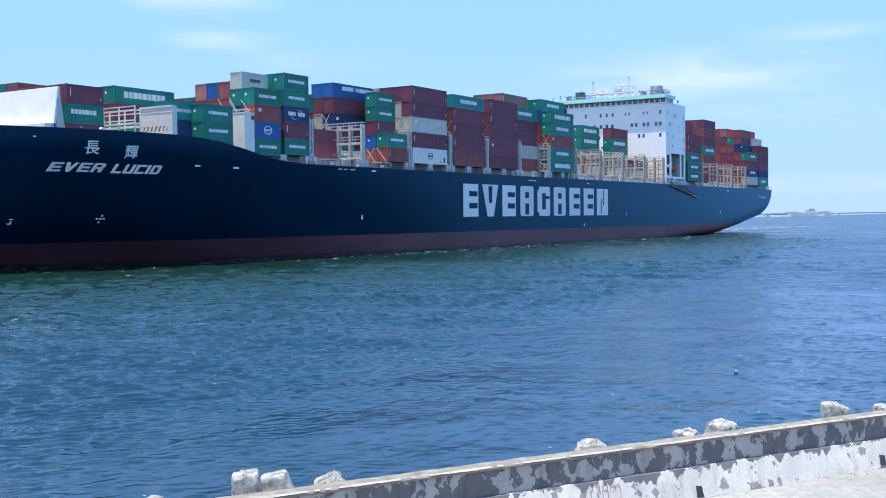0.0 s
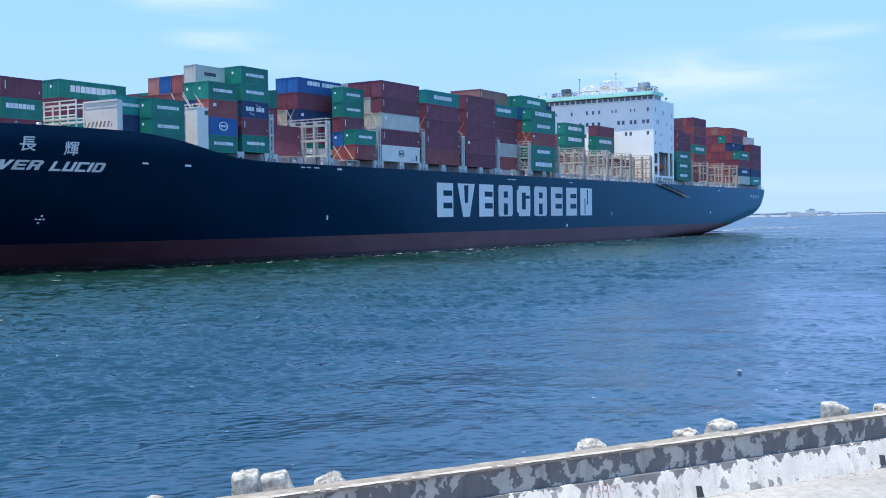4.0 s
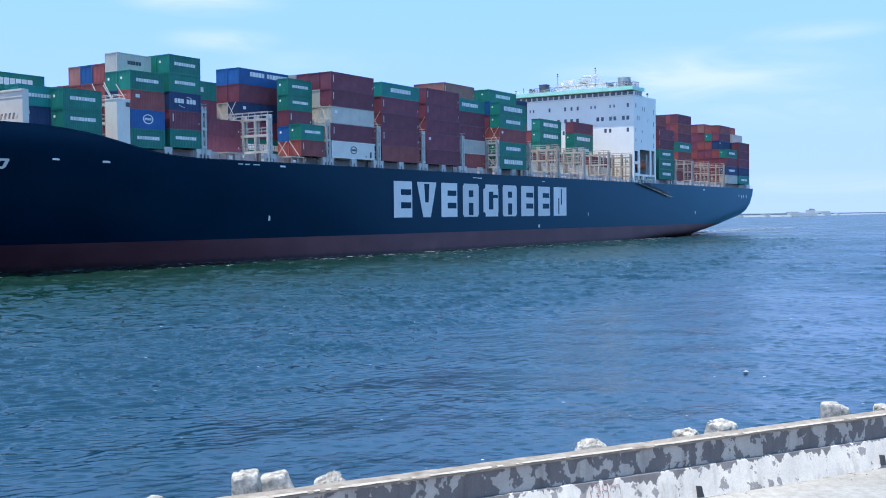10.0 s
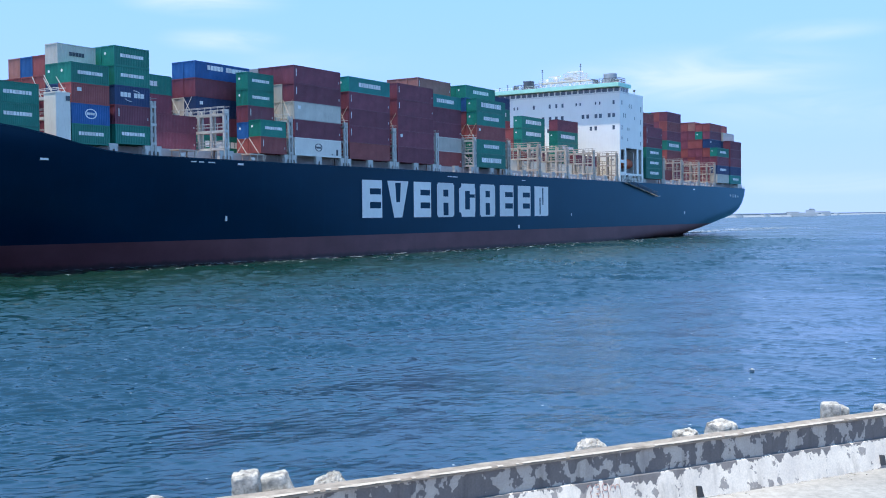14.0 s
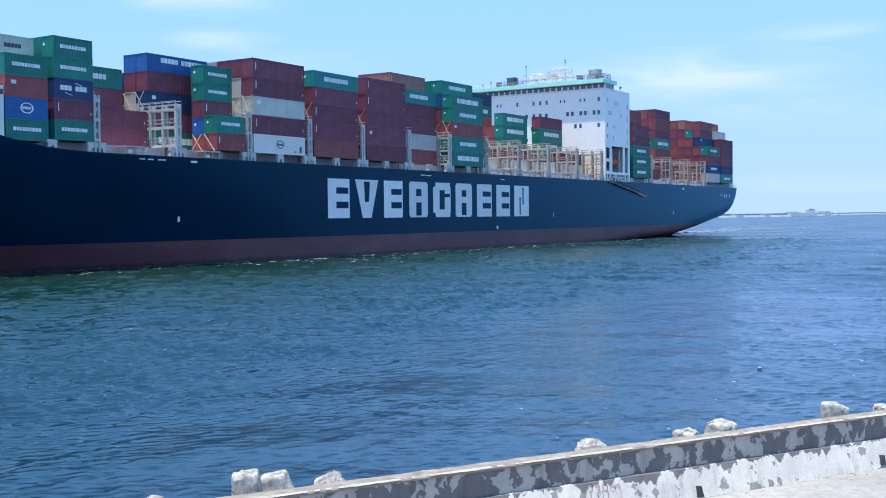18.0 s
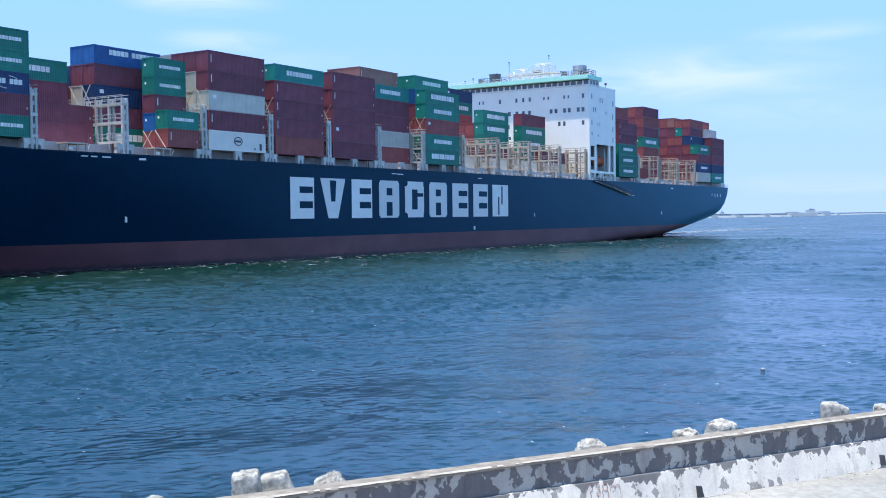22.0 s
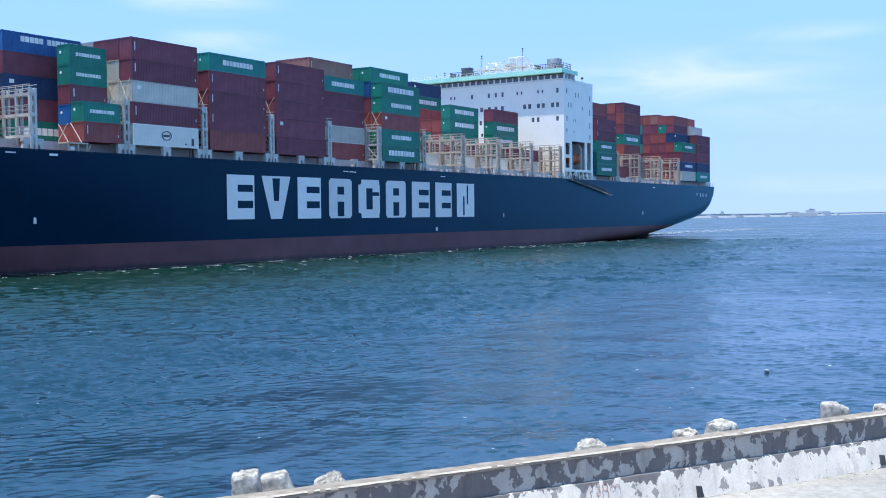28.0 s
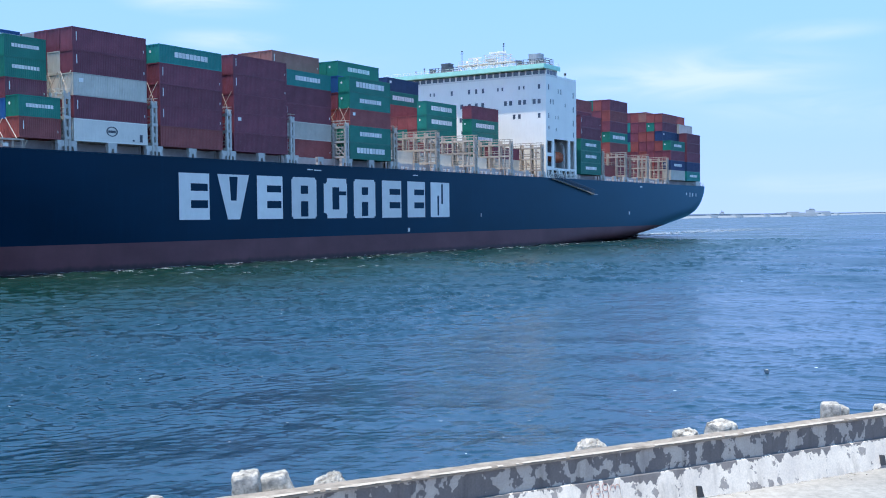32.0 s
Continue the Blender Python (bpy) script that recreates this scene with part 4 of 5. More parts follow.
boxes_part("deck_lamp", [(-61.9, -61.3, 0.12, 0.22, 21.9, 22.5)], DARK_STEEL, ship, "dark square deck lamp")

# ---- containers ----
W40, STD, HC = 2.44, 2.591, 2.896
MESHES = {}


def corrugated(length, height, axis, period=0.28, deep=0.04):
    """A corrugated sheet; axis x runs along the ship, axis y across it."""
    bm = bmesh.new()
    n = int(length / period)
    pts, step = [(0.0, 0.0)], length / n
    for k in range(n):
        a = k * step
        pts += [(a + step * 0.32, 0.0), (a + step * 0.5, deep), (a + step * 0.82, deep), (a + step, 0.0)]
    lo, hi = [], []
    for a, d in pts:
        lo.append(bm.verts.new((a, d, 0) if axis == "x" else (d, a, 0)))
        hi.append(bm.verts.new((a, d, height) if axis == "x" else (d, a, height)))
    for k in range(len(pts) - 1):
        bm.faces.new((lo[k], lo[k + 1], hi[k + 1], hi[k]))
    me = bpy.data.meshes.new("sheet")
    bm.to_mesh(me)
    bm.free()
    me.materials.append(None)
    return me


def container_meshes(length, height, smooth):
    key = (length, height, smooth)
    if key in MESHES:
        return MESHES[key]
    p = 0.14
    bm = bmesh.new()
    for x in (0, length - p):
        for y in (0, W40 - p):
            box(bm, x, x + p, y, y + p, 0, height)
    for z in (0.0, height - p):
        for y in (0, W40 - p):
            box(bm, p, length - p, y, y + p, z, z + p)
        for x in (0, length - p):
            box(bm, x, x + p, p, W40 - p, z, z + p)
    for x in (-0.01, length - 0.17):
        for y in (-0.01, W40 - 0.17):
            for z in (-0.01, height - 0.11):
                box(bm, x, x + 0.18, y, y + 0.18, z, z + 0.12)
    fr = finish(bm, "frame", WHITE_MARK)
    panel = corrugated(length - 2 * p, height - 2 * p, "x", 0.28 if not smooth else 1.0, 0.04 if not smooth else 0.004)
    end = corrugated(W40 - 2 * p, height - 2 * p, "y", 0.25)
    bm = bmesh.new()
    box(bm, 0.03, 0.07, 0, W40 / 2 - p - 0.01, 0, height - 2 * p)
    leaf = finish(bm, "door_leaf", WHITE_MARK)
    bm = bmesh.new()
    for y in (0.28, 0.75):
        bar(bm, (0.0, y, 0.02), (0.0, y, height - 2 * p - 0.02), 0.03, 6)
        box(bm, -0.03, 0.02, y - 0.14, y + 0.14, 0.9, 0.98)
    rods = finish(bm, "lock_rod", LASH_GREY)
    bm = bmesh.new()
    box(bm, 0.05, length - 0.05, 0.05, W40 - 0.05, height - 0.06, height - 0.02)
    roof = finish(bm, "roof", WHITE_MARK)
    MESHES[key] = (fr, panel, end, leaf, rods, roof)
    return MESHES[key]


def coloured(name, me, material, parent, at, label=""):
    ob = new(name, me)
    ob.parent, ob.location = parent, at
    ob.material_slots[0].link = "OBJECT"
    ob.material_slots[0].material = material
    return tagged(ob, label)


def painted_word(root, count, high, x, z, ink, gaps=(), centre=False):
    """A row of plain blocks of the size of a painted word."""
    key = ("block", high)
    if key not in MESHES:
        bm = bmesh.new()
        box(bm, 0, high * 0.86, -0.012, 0.0, 0, high)
        MESHES[key] = finish(bm, "marking", WHITE_MARK)
    pitch = high * 0.98
    if centre:
        x -= (count + len(gaps) * 0.8) * pitch / 2
    for k in range(count):
        if k in gaps:
            x += pitch * 0.8
        coloured("marking", MESHES[key], ink, root, (x, 0.012, z))
        x += pitch


def shipping_container(u, v, w, colour, length=12.19, height=HC, mark="", doors=False):
    mat = BOX[colour]
    smooth = colour == "white"
    fr, panel, end, leaf, rods, roof = container_meshes(length, height, smooth)
    root = new("shipping_container")
    size = "long" if length > 10 else "short"
    words = "%s %s container " % (size, BOX_WORDS[colour])
    tagged(root, words + ("with painted side marking on ship's deck" if mark else "stacked on the ship's deck"), "container", "containers stacked on the ship")
    coloured("frame", fr, mat, root, (0, 0, 0))
    coloured("side_panel", panel, mat, root, (0.14, 0.03, 0.14))
    far = coloured("side_panel", panel, mat, root, (length - 0.14, W40 - 0.03, 0.14))
    far.rotation_euler = (0, 0, math.pi)
    if doors:
        for y in (0.14, W40 / 2 + 0.01):
            door = coloured("door", leaf, mat, root, (0.0, y, 0.14))
            coloured("lock_rod", rods, LASH_GREY, door, (0.0, 0.0, 0.0))
    else:
        coloured("end_panel", end, mat, root, (0.03, 0.14, 0.14))
    back = coloured("end_panel", end, mat, root, (length - 0.03, W40 - 0.14, 0.14))
    back.rotation_euler = (0, 0, math.pi)
    coloured("roof", roof, mat, root, (0, 0, 0))
    if mark:
        put_mark(root, mark, length, height)
    return aboard(root, u, v, w)


def put_mark(root, mark, length, height):
    ink = DARK_MARK if mark in ("dark", "ringd") else WHITE_MARK
    if mark in ("word", "big", "dark"):
        count, high = 9, (0.74 if mark == "word" else 0.95)
        if length < 7:
            high = 0.455 if mark == "word" else 0.9
        if mark == "dark":
            count, high = 5, 0.5
        if mark == "big" and length < 7:
            count = 6
        painted_word(root, count, high, length * 0.505, height * 0.52 - high * 0.45, ink, (), True)
        if mark != "dark":
            bm = bmesh.new()
            bmesh.ops.create_circle(bm, cap_ends=True, segments=14, radius=0.2, matrix=Matrix.Translation((-0.012, 1.75, height * 0.62)) @ Matrix.Rotation(math.pi / 2, 4, "Y"))
            part("end_emblem", bm, WHITE_MARK, root, "white round emblem")
    elif mark == "bow":
        painted_word(root, 7, 0.62, length * 0.46, height * 0.5, ink, (), True)
    elif mark == "two words":
        painted_word(root, 14, 0.72, length * 0.22, height * 0.55, ink, (5,))
    elif mark == "swoosh":
        painted_word(root, 6, 0.62, length / 2, height * 0.42, ink, (3,), True)
        bm = bmesh.new()
        for s in (1, -1):
            pts = [Vector((length / 2 + s * (0.2 + 1.1 * k / 8), -0.0, height * 0.5 + s * (0.75 - 0.28 * (k / 8) ** 2))) for k in range(9)]
            for a, b in zip(pts, pts[1:]):
                bar(bm, a, b, 0.05)
        part("swoosh", bm, WHITE_MARK, root, "white curved stripe")
    elif mark in ("ring", "ringd"):
        bm = bmesh.new()
        ring = [[bm.verts.new((length / 2 + r * 0.85 * math.cos(k * math.tau / 20), y, height * 0.52 + r * 0.6 * math.sin(k * math.tau / 20))) for k in range(20)] for r, y in ((1.1, 0.02), (1.1, -0.02), (0.9, -0.02), (0.9, 0.02))]
        for a, b in zip(ring, ring[1:] + ring[:1]):
            for k in range(20):
                bm.faces.new((a[k], a[(k + 1) % 20], b[(k + 1) % 20], b[k]))
        part("ring_emblem", bm, ink, root, "ring emblem")
        painted_word(root, 4, 0.32, length / 2, height * 0.46, ink, (), True)
        if mark == "ringd":
            boxes_part("unit_plate", [(length - 1.35, length - 0.9, -0.02, 0.03, 0.35, 1.35)], DARK_MARK, root)
            boxes_part("vent_plate", [(length - 2.6, length - 2.3, -0.02, 0.03, 0.4, 0.6)], DARK_MARK, root)
    elif mark == "bars":
        boxes_part("data_panel", [(0.58, 0.7, -0.005, 0.03, height * 0.4, height * 0.8)], WHITE_MARK, root)
        boxes_part("data_panel", [(length - 0.48, length - 0.38, -0.005, 0.03, height * 0.3, height * 0.42)], WHITE_MARK, root)
    elif mark == "small":
        boxes_part("data_panel", [(0.9, 1.6, -0.005, 0.03, height * 0.6, height * 0.78)], WHITE_MARK, root)


def row_v(i):
    return 0.5 + 2.53 * i


BASE = 16.96
STACKED = {}


def stack(u, row, tiers, length=12.19, base=BASE):
    """tiers, from the bottom: (colour, height, mark, doors)."""
    w = base
    for t in tiers:
        colour, height = t[0], t[1]
        shipping_container(u, row_v(row), w, colour, length, height, t[2] if len(t) > 2 else "", t[3] if len(t) > 3 else False)
        w += height + 0.012
    STACKED[(round(u), row)] = w


G = "green"
# foremost bay, behind the breakwater
for r in (2, 3, 4, 5):
    stack(-91.6, r, [("brown", STD), (G, STD, "bow" if r == 2 else ""), ("brown" if r < 4 else "red", STD, "bars")], 6.06, 17.1)
# first full bay
stack(-76.4, 1, [("navy", STD), ("navy", STD, "small"), ("teal", STD, "word")], 6.06, 16.0)
stack(-71.7, 0, [(G, STD, "word"), (G, STD, "word"), (G, STD, "word")], 6.06, 15.8)
for r in (6, 7):
    stack(-75.0, r, [("brown", STD), (G, STD), ("brown", STD), (G, STD, "big")], 12.19, 16.6)
# second bay, of short boxes
stack(-60.8, 0, [(G, STD, "word"), ("blue", STD, "ring"), ("red", STD, "small"), (G, STD, "word")], 6.06, 16.6)
stack(-60.8, 1, [(G, STD), ("blue", STD), ("navy", STD), (G, STD, "word"), ("grey", STD, "dark")], 6.06, 16.6)
stack(-53.8, 0, [(G, STD, "word"), ("brown", STD, "bars"), ("navy", STD, "swoosh"), (G, STD, "word"), (G, STD, "word")], 6.06, BASE)
stack(-53.8, 1, [(G, STD), ("brown", STD), ("blue", STD), (G, STD), (G, STD)], 6.06, BASE)
for r, top in ((2, "red"), (3, "blue"), (4, "orange")):
    stack(-60.8, r, [("brown", HC), ("brown", HC), ("red", HC), (top, STD)], 12.19)
# third bay
stack(-46.3, 2, [("brown", STD, "bars"), ("brown", STD, "bars")])
for r in (4, 5):
    stack(-46.3, r, [("brown", HC), (G, HC, "big"), ("brown", HC), (G, HC, "word")])
# fourth bay
stack(-25.4, 0, [("red", STD, "bars"), (G, STD, "word")], 6.06)
stack(-25.4, 1, [("red", STD), ("blue", STD, "word"), ("brown", STD, "bars"), (G, STD, "word"), (G, STD, "word")], 6.06, 16.7)
for r in (3, 4):
    stack(-31.6, r, [(G, HC, "big"), ("brown", HC), ("navy" if r == 3 else "cream", HC, "small"), ("brown", HC), ("blue", STD, "two words")][: 5])
# fifth bay, with the white refrigerated box
stack(-17.3, 0, [("white", HC, "ringd"), ("brown", HC, "bars"), ("grey", HC, "small"), ("brown", HC, "bars"), ("brown", HC, "bars")])
stack(-17.3, 1, [("white", HC), ("brown", HC), ("cream", HC), ("grey", HC), ("brown", HC)])
stack(-17.3, 2, [("brown", HC), ("brown", HC), ("cream", HC), ("brown", HC), ("brown", HC)])
# sixth bay
stack(-2.75, 0, [("red", HC), ("brown", HC, "bars"), ("brown", HC, "bars"), ("brown", HC, "bars"), ("teal", STD, "word")])
stack(-2.75, 1, [("brown", HC), ("brown", HC), ("brown", HC), ("brown", HC), (G, STD)])
# seventh bay
stack(11.9, 0, [("brown", HC), ("brown", HC, "small"), ("brown", HC), ("brown", HC, "bars"), ("brown", HC, "bars")])
stack(11.9, 1, [("brown", HC), ("brown", HC), ("brown", HC), ("brown", HC), ("brown", HC)])
# eighth bay
stack(26.4, 1, [("red", HC, "bars"), ("grey", HC), ("brown", HC, "bars"), ("brown", HC), ("teal", STD, "word")])
for r in (2, 3, 4):
    stack(26.4, r, [("brown", HC), ("red", HC), ("brown", HC), ("brown", HC), ("brown", HC), ("orange", HC, "bars" if r == 2 else "")])
# ninth bay
stack(40.6, 0, [(G, HC, "big"), (G, HC, "word"), ("red", HC, "small"), (G, HC, "word"), (G, STD, "big")])
stack(40.6, 1, [(G, HC), (G, HC), ("red", HC), ("brown", HC), ("blue", HC), (G, STD, "word")])
stack(40.6, 2, [(G, HC), (G, HC), ("red", HC), ("brown", HC), ("navy", HC), (G, STD)])
# tenth to thirteenth bay, nearly empty at the side
for u, low, high in ((55.2, "cream", "brown"), (69.7, "cream", "red")):
    stack(u, 2, [(low, STD)])
    stack(u, 4, [(low, STD), (high, STD)])
    stack(u, 5, [("brown", STD), ("red", STD)])
    stack(u, 6, [("red", STD), ("brown", STD)])
stack(84.2, 5, [("brown", HC), ("brown", HC), (G, HC), (G, HC, "big"), (G, HC, "big")])
stack(84.2, 6, [("brown", HC), (G, HC), ("red", HC), ("red", HC)])
stack(84.2, 7, [("brown", HC), ("brown", HC), (G, HC), ("red", HC)])
stack(84.2, 8, [("brown", HC), ("brown", HC), ("brown", HC), ("red", HC)])
for r in (9, 10):
    stack(84.2, r, [("brown", HC), ("red", HC), ("brown", HC), ("red", HC), ("red", HC), (G, HC, "big"), ("navy", HC, "small")])
stack(98.7, 4, [("brown", HC), (G, HC), (G, HC, "word"), (G, HC, "big"), ("brown", HC)])
stack(99.5, 2, [("cream", STD), ("brown", STD)], 12.19)
stack(84.4, 2, [("cream", STD)], 12.19)
# abaft the house
stack(134.1, 0, [(G, HC, "word"), (G, HC, "word"), (G, HC, "word"), ("brown", HC, "bars"), ("brown", HC, "bars")])
for r in (1, 2, 3):
    stack(134.1, r, [("brown", STD), (G, STD), ("brown", STD), ("red", STD), ("red", STD), ("brown", HC), ("orange" if r == 2 else "red", HC)])
stack(149.0, 1, [("red", HC)])
stack(163.7, 2, [("brown", HC), ("red", HC), ("red", HC), (G, HC, "big"), ("brown", HC), ("red", HC), ("brown", HC)], 12.19, 17.8)
stack(163.7, 3, [("brown", HC), ("red", HC), ("red", HC), ("red", HC), ("brown", HC), ("brown", HC), ("red", HC)], 12.19, 17.8)
stack(163.7, 4, [("brown", HC), ("red", HC), ("brown", HC), ("red", HC), ("brown", HC), ("brown", HC), (G, HC)], 12.19, 17.8)
stack(179.2, 3, [("brown", STD), ("red", STD)])
AFT_BAY = [["grey", "navy", "brown", G],
           ["brown", "brown", "brown", "red", "navy", "brown", "red"],
           ["brown", "red", "brown", "brown", "red", G, "red"],
           ["brown", "brown", "red", "brown", "red", "brown", "orange"],
           [G, "brown", "brown", "red", "brown", "brown", "red"],
           ["brown", "navy", "brown", "teal", "navy", "teal", "brown"],
           ["brown", "red", G, "brown", "navy", "brown", "navy"],
           ["red", "brown", "brown", "red", "brown", "red", "brown"],
           ["brown", "red", "brown", "red", "brown", "brown", "red"]]
for r, cols in enumerate(AFT_BAY):
    stack(196.4, r, [(c, HC if k < 5 or r > 2 else STD, "word" if c in (G, "teal") or (r, k) == (0, 1) else "small" if (r, k) == (1, 4) else "") for k, c in enumerate(cols)])
stack(210.3, 0, [("teal", HC, "word"), ("navy", HC), ("brown", HC), ("brown", HC), ("brown", HC)])
for r in (1, 2, 3):
    stack(210.3, r, [("navy", HC), ("brown", HC), ("brown", HC), ("red", HC), ("navy", HC), ("grey" if r == 1 else "red", HC)] + ([("red", HC)] if r > 1 else []))

# the boxes behind, all over the deck
bm = bmesh.new()
for u, first, tiers in ((-91.6, 6, 3), (-75.0, 8, 4), (-60.8, 5, 3), (-46.3, 6, 4), (-31.6, 5, 4), (-17.3, 3, 5), (-2.75, 2, 5), (11.9, 2, 5), (26.4, 5, 5), (40.6, 3, 5), (55.2, 7, 2), (69.7, 7, 2), (84.2, 11, 5), (98.7, 13, 4),
                        (134.1, 4, 6), (163.7, 5, 6), (179.2, 9, 5), (196.4, 9, 6), (210.3, 4, 6)):
    for r in range(first, 18):
        y = row_v(r)
        if u < -85 and r > 14:
            continue
        for k in range(tiers):
            z = (17.1 if u < -85 else 16.6 if u < -70 else BASE) + k * (2.6 if -85 < u < -70 else 2.91)
            a = 6.06 if u < -85 else 12.19
            box(bm, u, u + a, y, y + W40, z, z + 2.88 - 0.3 * (-85 < u < -70))
inner = new("stacked_containers", finish(bm, "stacked_containers", MIXED))
tagged(inner, "mixed coloured containers packed across the ship's deck", "containers", "", "stuff")
aboard(inner, 0, 0, 0)

# ---- the sea ----
def sea():
    """One sheet to the horizon, finest near the quay, with short sharp-crested wind waves."""
    rng = np.random.default_rng(3)
    rs = [2.0, 5.0, 8.5, 12.0, 15.0, 18.0]
    while rs[-1] < 4800:
        rs.append(rs[-1] * (1.0019 if rs[-1] < 62 else 1.0028 if rs[-1] < 160 else 1.005 if rs[-1] < 300 else 1.03))
    az = np.concatenate([np.arange(-180, -26, 7.0), np.arange(-26, 26, 0.085), np.arange(26, 180, 7.0)])
    R, A = np.meshgrid(rs, np.radians(az), indexing="ij")
    X, Y = R * np.sin(A), R * np.cos(A)
    # how rough the surface is: rough on the channel side of a slanting line, calmer in the lee of the quay
    line = (X + 12.0 - 0.46 * (Y - 25.2)) / 3.0
    lee = 1 / (1 + np.exp(np.clip(line, -30, 30)))
    gust = 0.40 + 0.60 * lee + 0.3 * np.clip((X - 5) / 15, 0, 1) * (1 - lee)
    for k in range(5):
        ang, length = rng.uniform(0.9, 2.2), rng.uniform(7, 22)
        gust *= 1 + 0.11 * np.sin(math.tau / length * (math.cos(ang) * X + math.sin(ang) * Y) + rng.uniform(0, math.tau))
    Z = np.zeros_like(X)
    # bands of waves: shortest, longest, how many, steepness, heading and its spread, and how they stand:
    # "swell" everywhere, "crest" sharp fronts on the rough side, a number for crests that far apart in calmer water
    for lo, hi, count, steep, heading, spread, stand in ((0.3, 0.55, 26, 0.05, -80, 1.2, "swell"), (0.32, 0.8, 60, 0.58, -78, 0.38, 1.75), (0.34, 0.8, 50, 0.34, -70, 0.24, "crest"),
                                                          (0.6, 1.3, 44, 0.11, -72, 0.22, "crest"), (1.2, 3.0, 36, 0.26, -76, 0.28, "crest"), (0.8, 1.8, 36, 0.32, -80, 0.32, 2.2), (0.8, 2.4, 30, 0.06, 10, 0.5, "swell"), (1.2, 8.0, 24, 0.045, -80, 0.6, "swell")):
        h, slope = np.zeros_like(X), 0.0
        for k in range(count):
            length = lo * (hi / lo) ** rng.uniform()
            ang, wave_no = radians(heading) + rng.normal(0, spread), math.tau / length
            fade = np.clip((length * 240 - R) / (length * 120), 0, 1)
            h += length * fade * np.sin(wave_no * (math.cos(ang) * X + math.sin(ang) * Y) + rng.uniform(0, math.tau))
            slope += (length * wave_no) ** 2 / 2
        unit = (lo * hi) ** 0.5 / math.tau
        h /= math.sqrt(slope) * unit
        if stand == "swell":
            Z += steep * unit * (gust + np.clip((R - 90) / 60, 0, 1)) * h
        elif stand == "crest":
            Z += steep * unit * lee * gust * (np.exp(0.9 * np.minimum(h, 1.25)) - 1.35) * (np.clip((R - 50) / 40, 0, 1) if lo > 1 else np.clip((R - 28) / 20, 0, 1) if lo > 0.5 else 1)
        else:
            h = np.log1p(np.exp(np.clip(5 * (h - stand * (1.3 - gust)), -30, 30))) / 5
            h = np.tanh(h) * (0.75 - 0.45 * lee + np.clip((R - 90) / 60, 0, 1))
            Z += steep * unit * h * (np.clip((R - 35) / 40, 0.1, 1) if lo > 0.6 else 1)
    n, m = X.shape
    verts = np.stack([X, Y, Z], -1).reshape(-1, 3)
    i, j = np.meshgrid(np.arange(n - 1), np.arange(m), indexing="ij")
    j2 = (j + 1) % m
    faces = np.stack([i * m + j, i * m + j2, (i + 1) * m + j2, (i + 1) * m + j], -1).reshape(-1, 4)
    me = bpy.data.meshes.new("sea")
    me.from_pydata(verts.tolist(), [], faces[:, ::-1].tolist())
    me.materials.append(WATER)
    me.polygons.foreach_set("use_smooth", [True] * len(me.polygons))
    ob = new("water", me)
    return tagged(ob, "blue-green rippled sea water in a harbour channel", "water", "", "structure")


water = sea()

# foam flecks along the waterline, and the wake behind the stern
rng = random.Random(5)


def fleck(bm, x, y, a, b, z=0.07):
    n = 7
    ring = []
    for k in range(n):
        t = k * math.tau / n
        r = rng.uniform(0.6, 1.15)
        ring.append(bm.verts.new((x + a * r * math.cos(t), y + b * r * math.sin(t), z)))
    bm.faces.new(ring)


bm = bmesh.new()
for k in range(620):
    u = rng.uniform(-100, 150)
    v = side(u, 0.0) - abs(rng.gauss(0, 6.0)) * (1 if rng.random() < 0.75 else 2.6) - 0.3
    a = rng.uniform(0.08, 0.5)
    fleck(bm, u, v, a * rng.uniform(1.0, 2.2), a * rng.uniform(0.2, 0.6), rng.uniform(0.12, 0.24))
for k in range(260):
    u = rng.uniform(-98, 60) if k % 3 else rng.uniform(-60, 0)
    fleck(bm, u, side(u, 0.0) - rng.uniform(0.05, 0.7), rng.uniform(0.1, 0.6), rng.uniform(0.06, 0.22), 0.22)
foam = new("hull_foam", finish(bm, "hull_foam", FOAM_GLINT))
tagged(foam, "white flecks of foam along the ship's waterline", "foam", "", "stuff")
aboard(foam, 0, 0, 0)
bm = bmesh.new()
for k in range(1500):
    d = rng.uniform(0, 1) ** 0.8
    u = 203 + 150 * d
    v = 20 + rng.gauss(0, 2.0 + 7 * d)
    if k % 3 == 0:
        u, v = 201 + 40 * d * d, 20 + rng.gauss(0, 1.6)
    a = rng.uniform(0.5, 2.6)
    fleck(bm, u, v, a, rng.uniform(0.08, 0.3), 0.22)
wake = new("stern_wake", finish(bm, "stern_wake", WAKE_FOAM))
tagged(wake, "pale churned wake trailing behind the ship's stern", "wake", "", "stuff")
aboard(wake, 0, 0, 0)

# single white flecks as painted sun glints, which drift with the water off the quay
bm = bmesh.new()
for k in range(150):
    r = rng.uniform(24, 130)
    t = radians(rng.uniform(-25, 25))
    a = 0.018 + 0.0006 * r * rng.uniform(0.3, 1.0)
    fleck(bm, r * math.sin(t) + 3, r * math.cos(t) + 2.4, a * rng.uniform(1, 2), a, 0.13)
drifting = new("glint_flecks", finish(bm, "glint_flecks", FOAM_GLINT))
tagged(drifting, "scattered white flecks standing in for sun glints on the harbour water", "foam", "", "stuff")

# floating fender-like debris
flotsam = new("float")
tagged(flotsam, "small dark float with a pale cap drifting on the water", "float")
bm = bmesh.new()
bmesh.ops.create_cone(bm, cap_ends=True, segments=14, radius1=0.085, radius2=0.115, depth=0.12, matrix=Matrix.Translation((0, 0, 0.0)))
part("body", bm, ROOF_GREY, flotsam)
bm = bmesh.new()
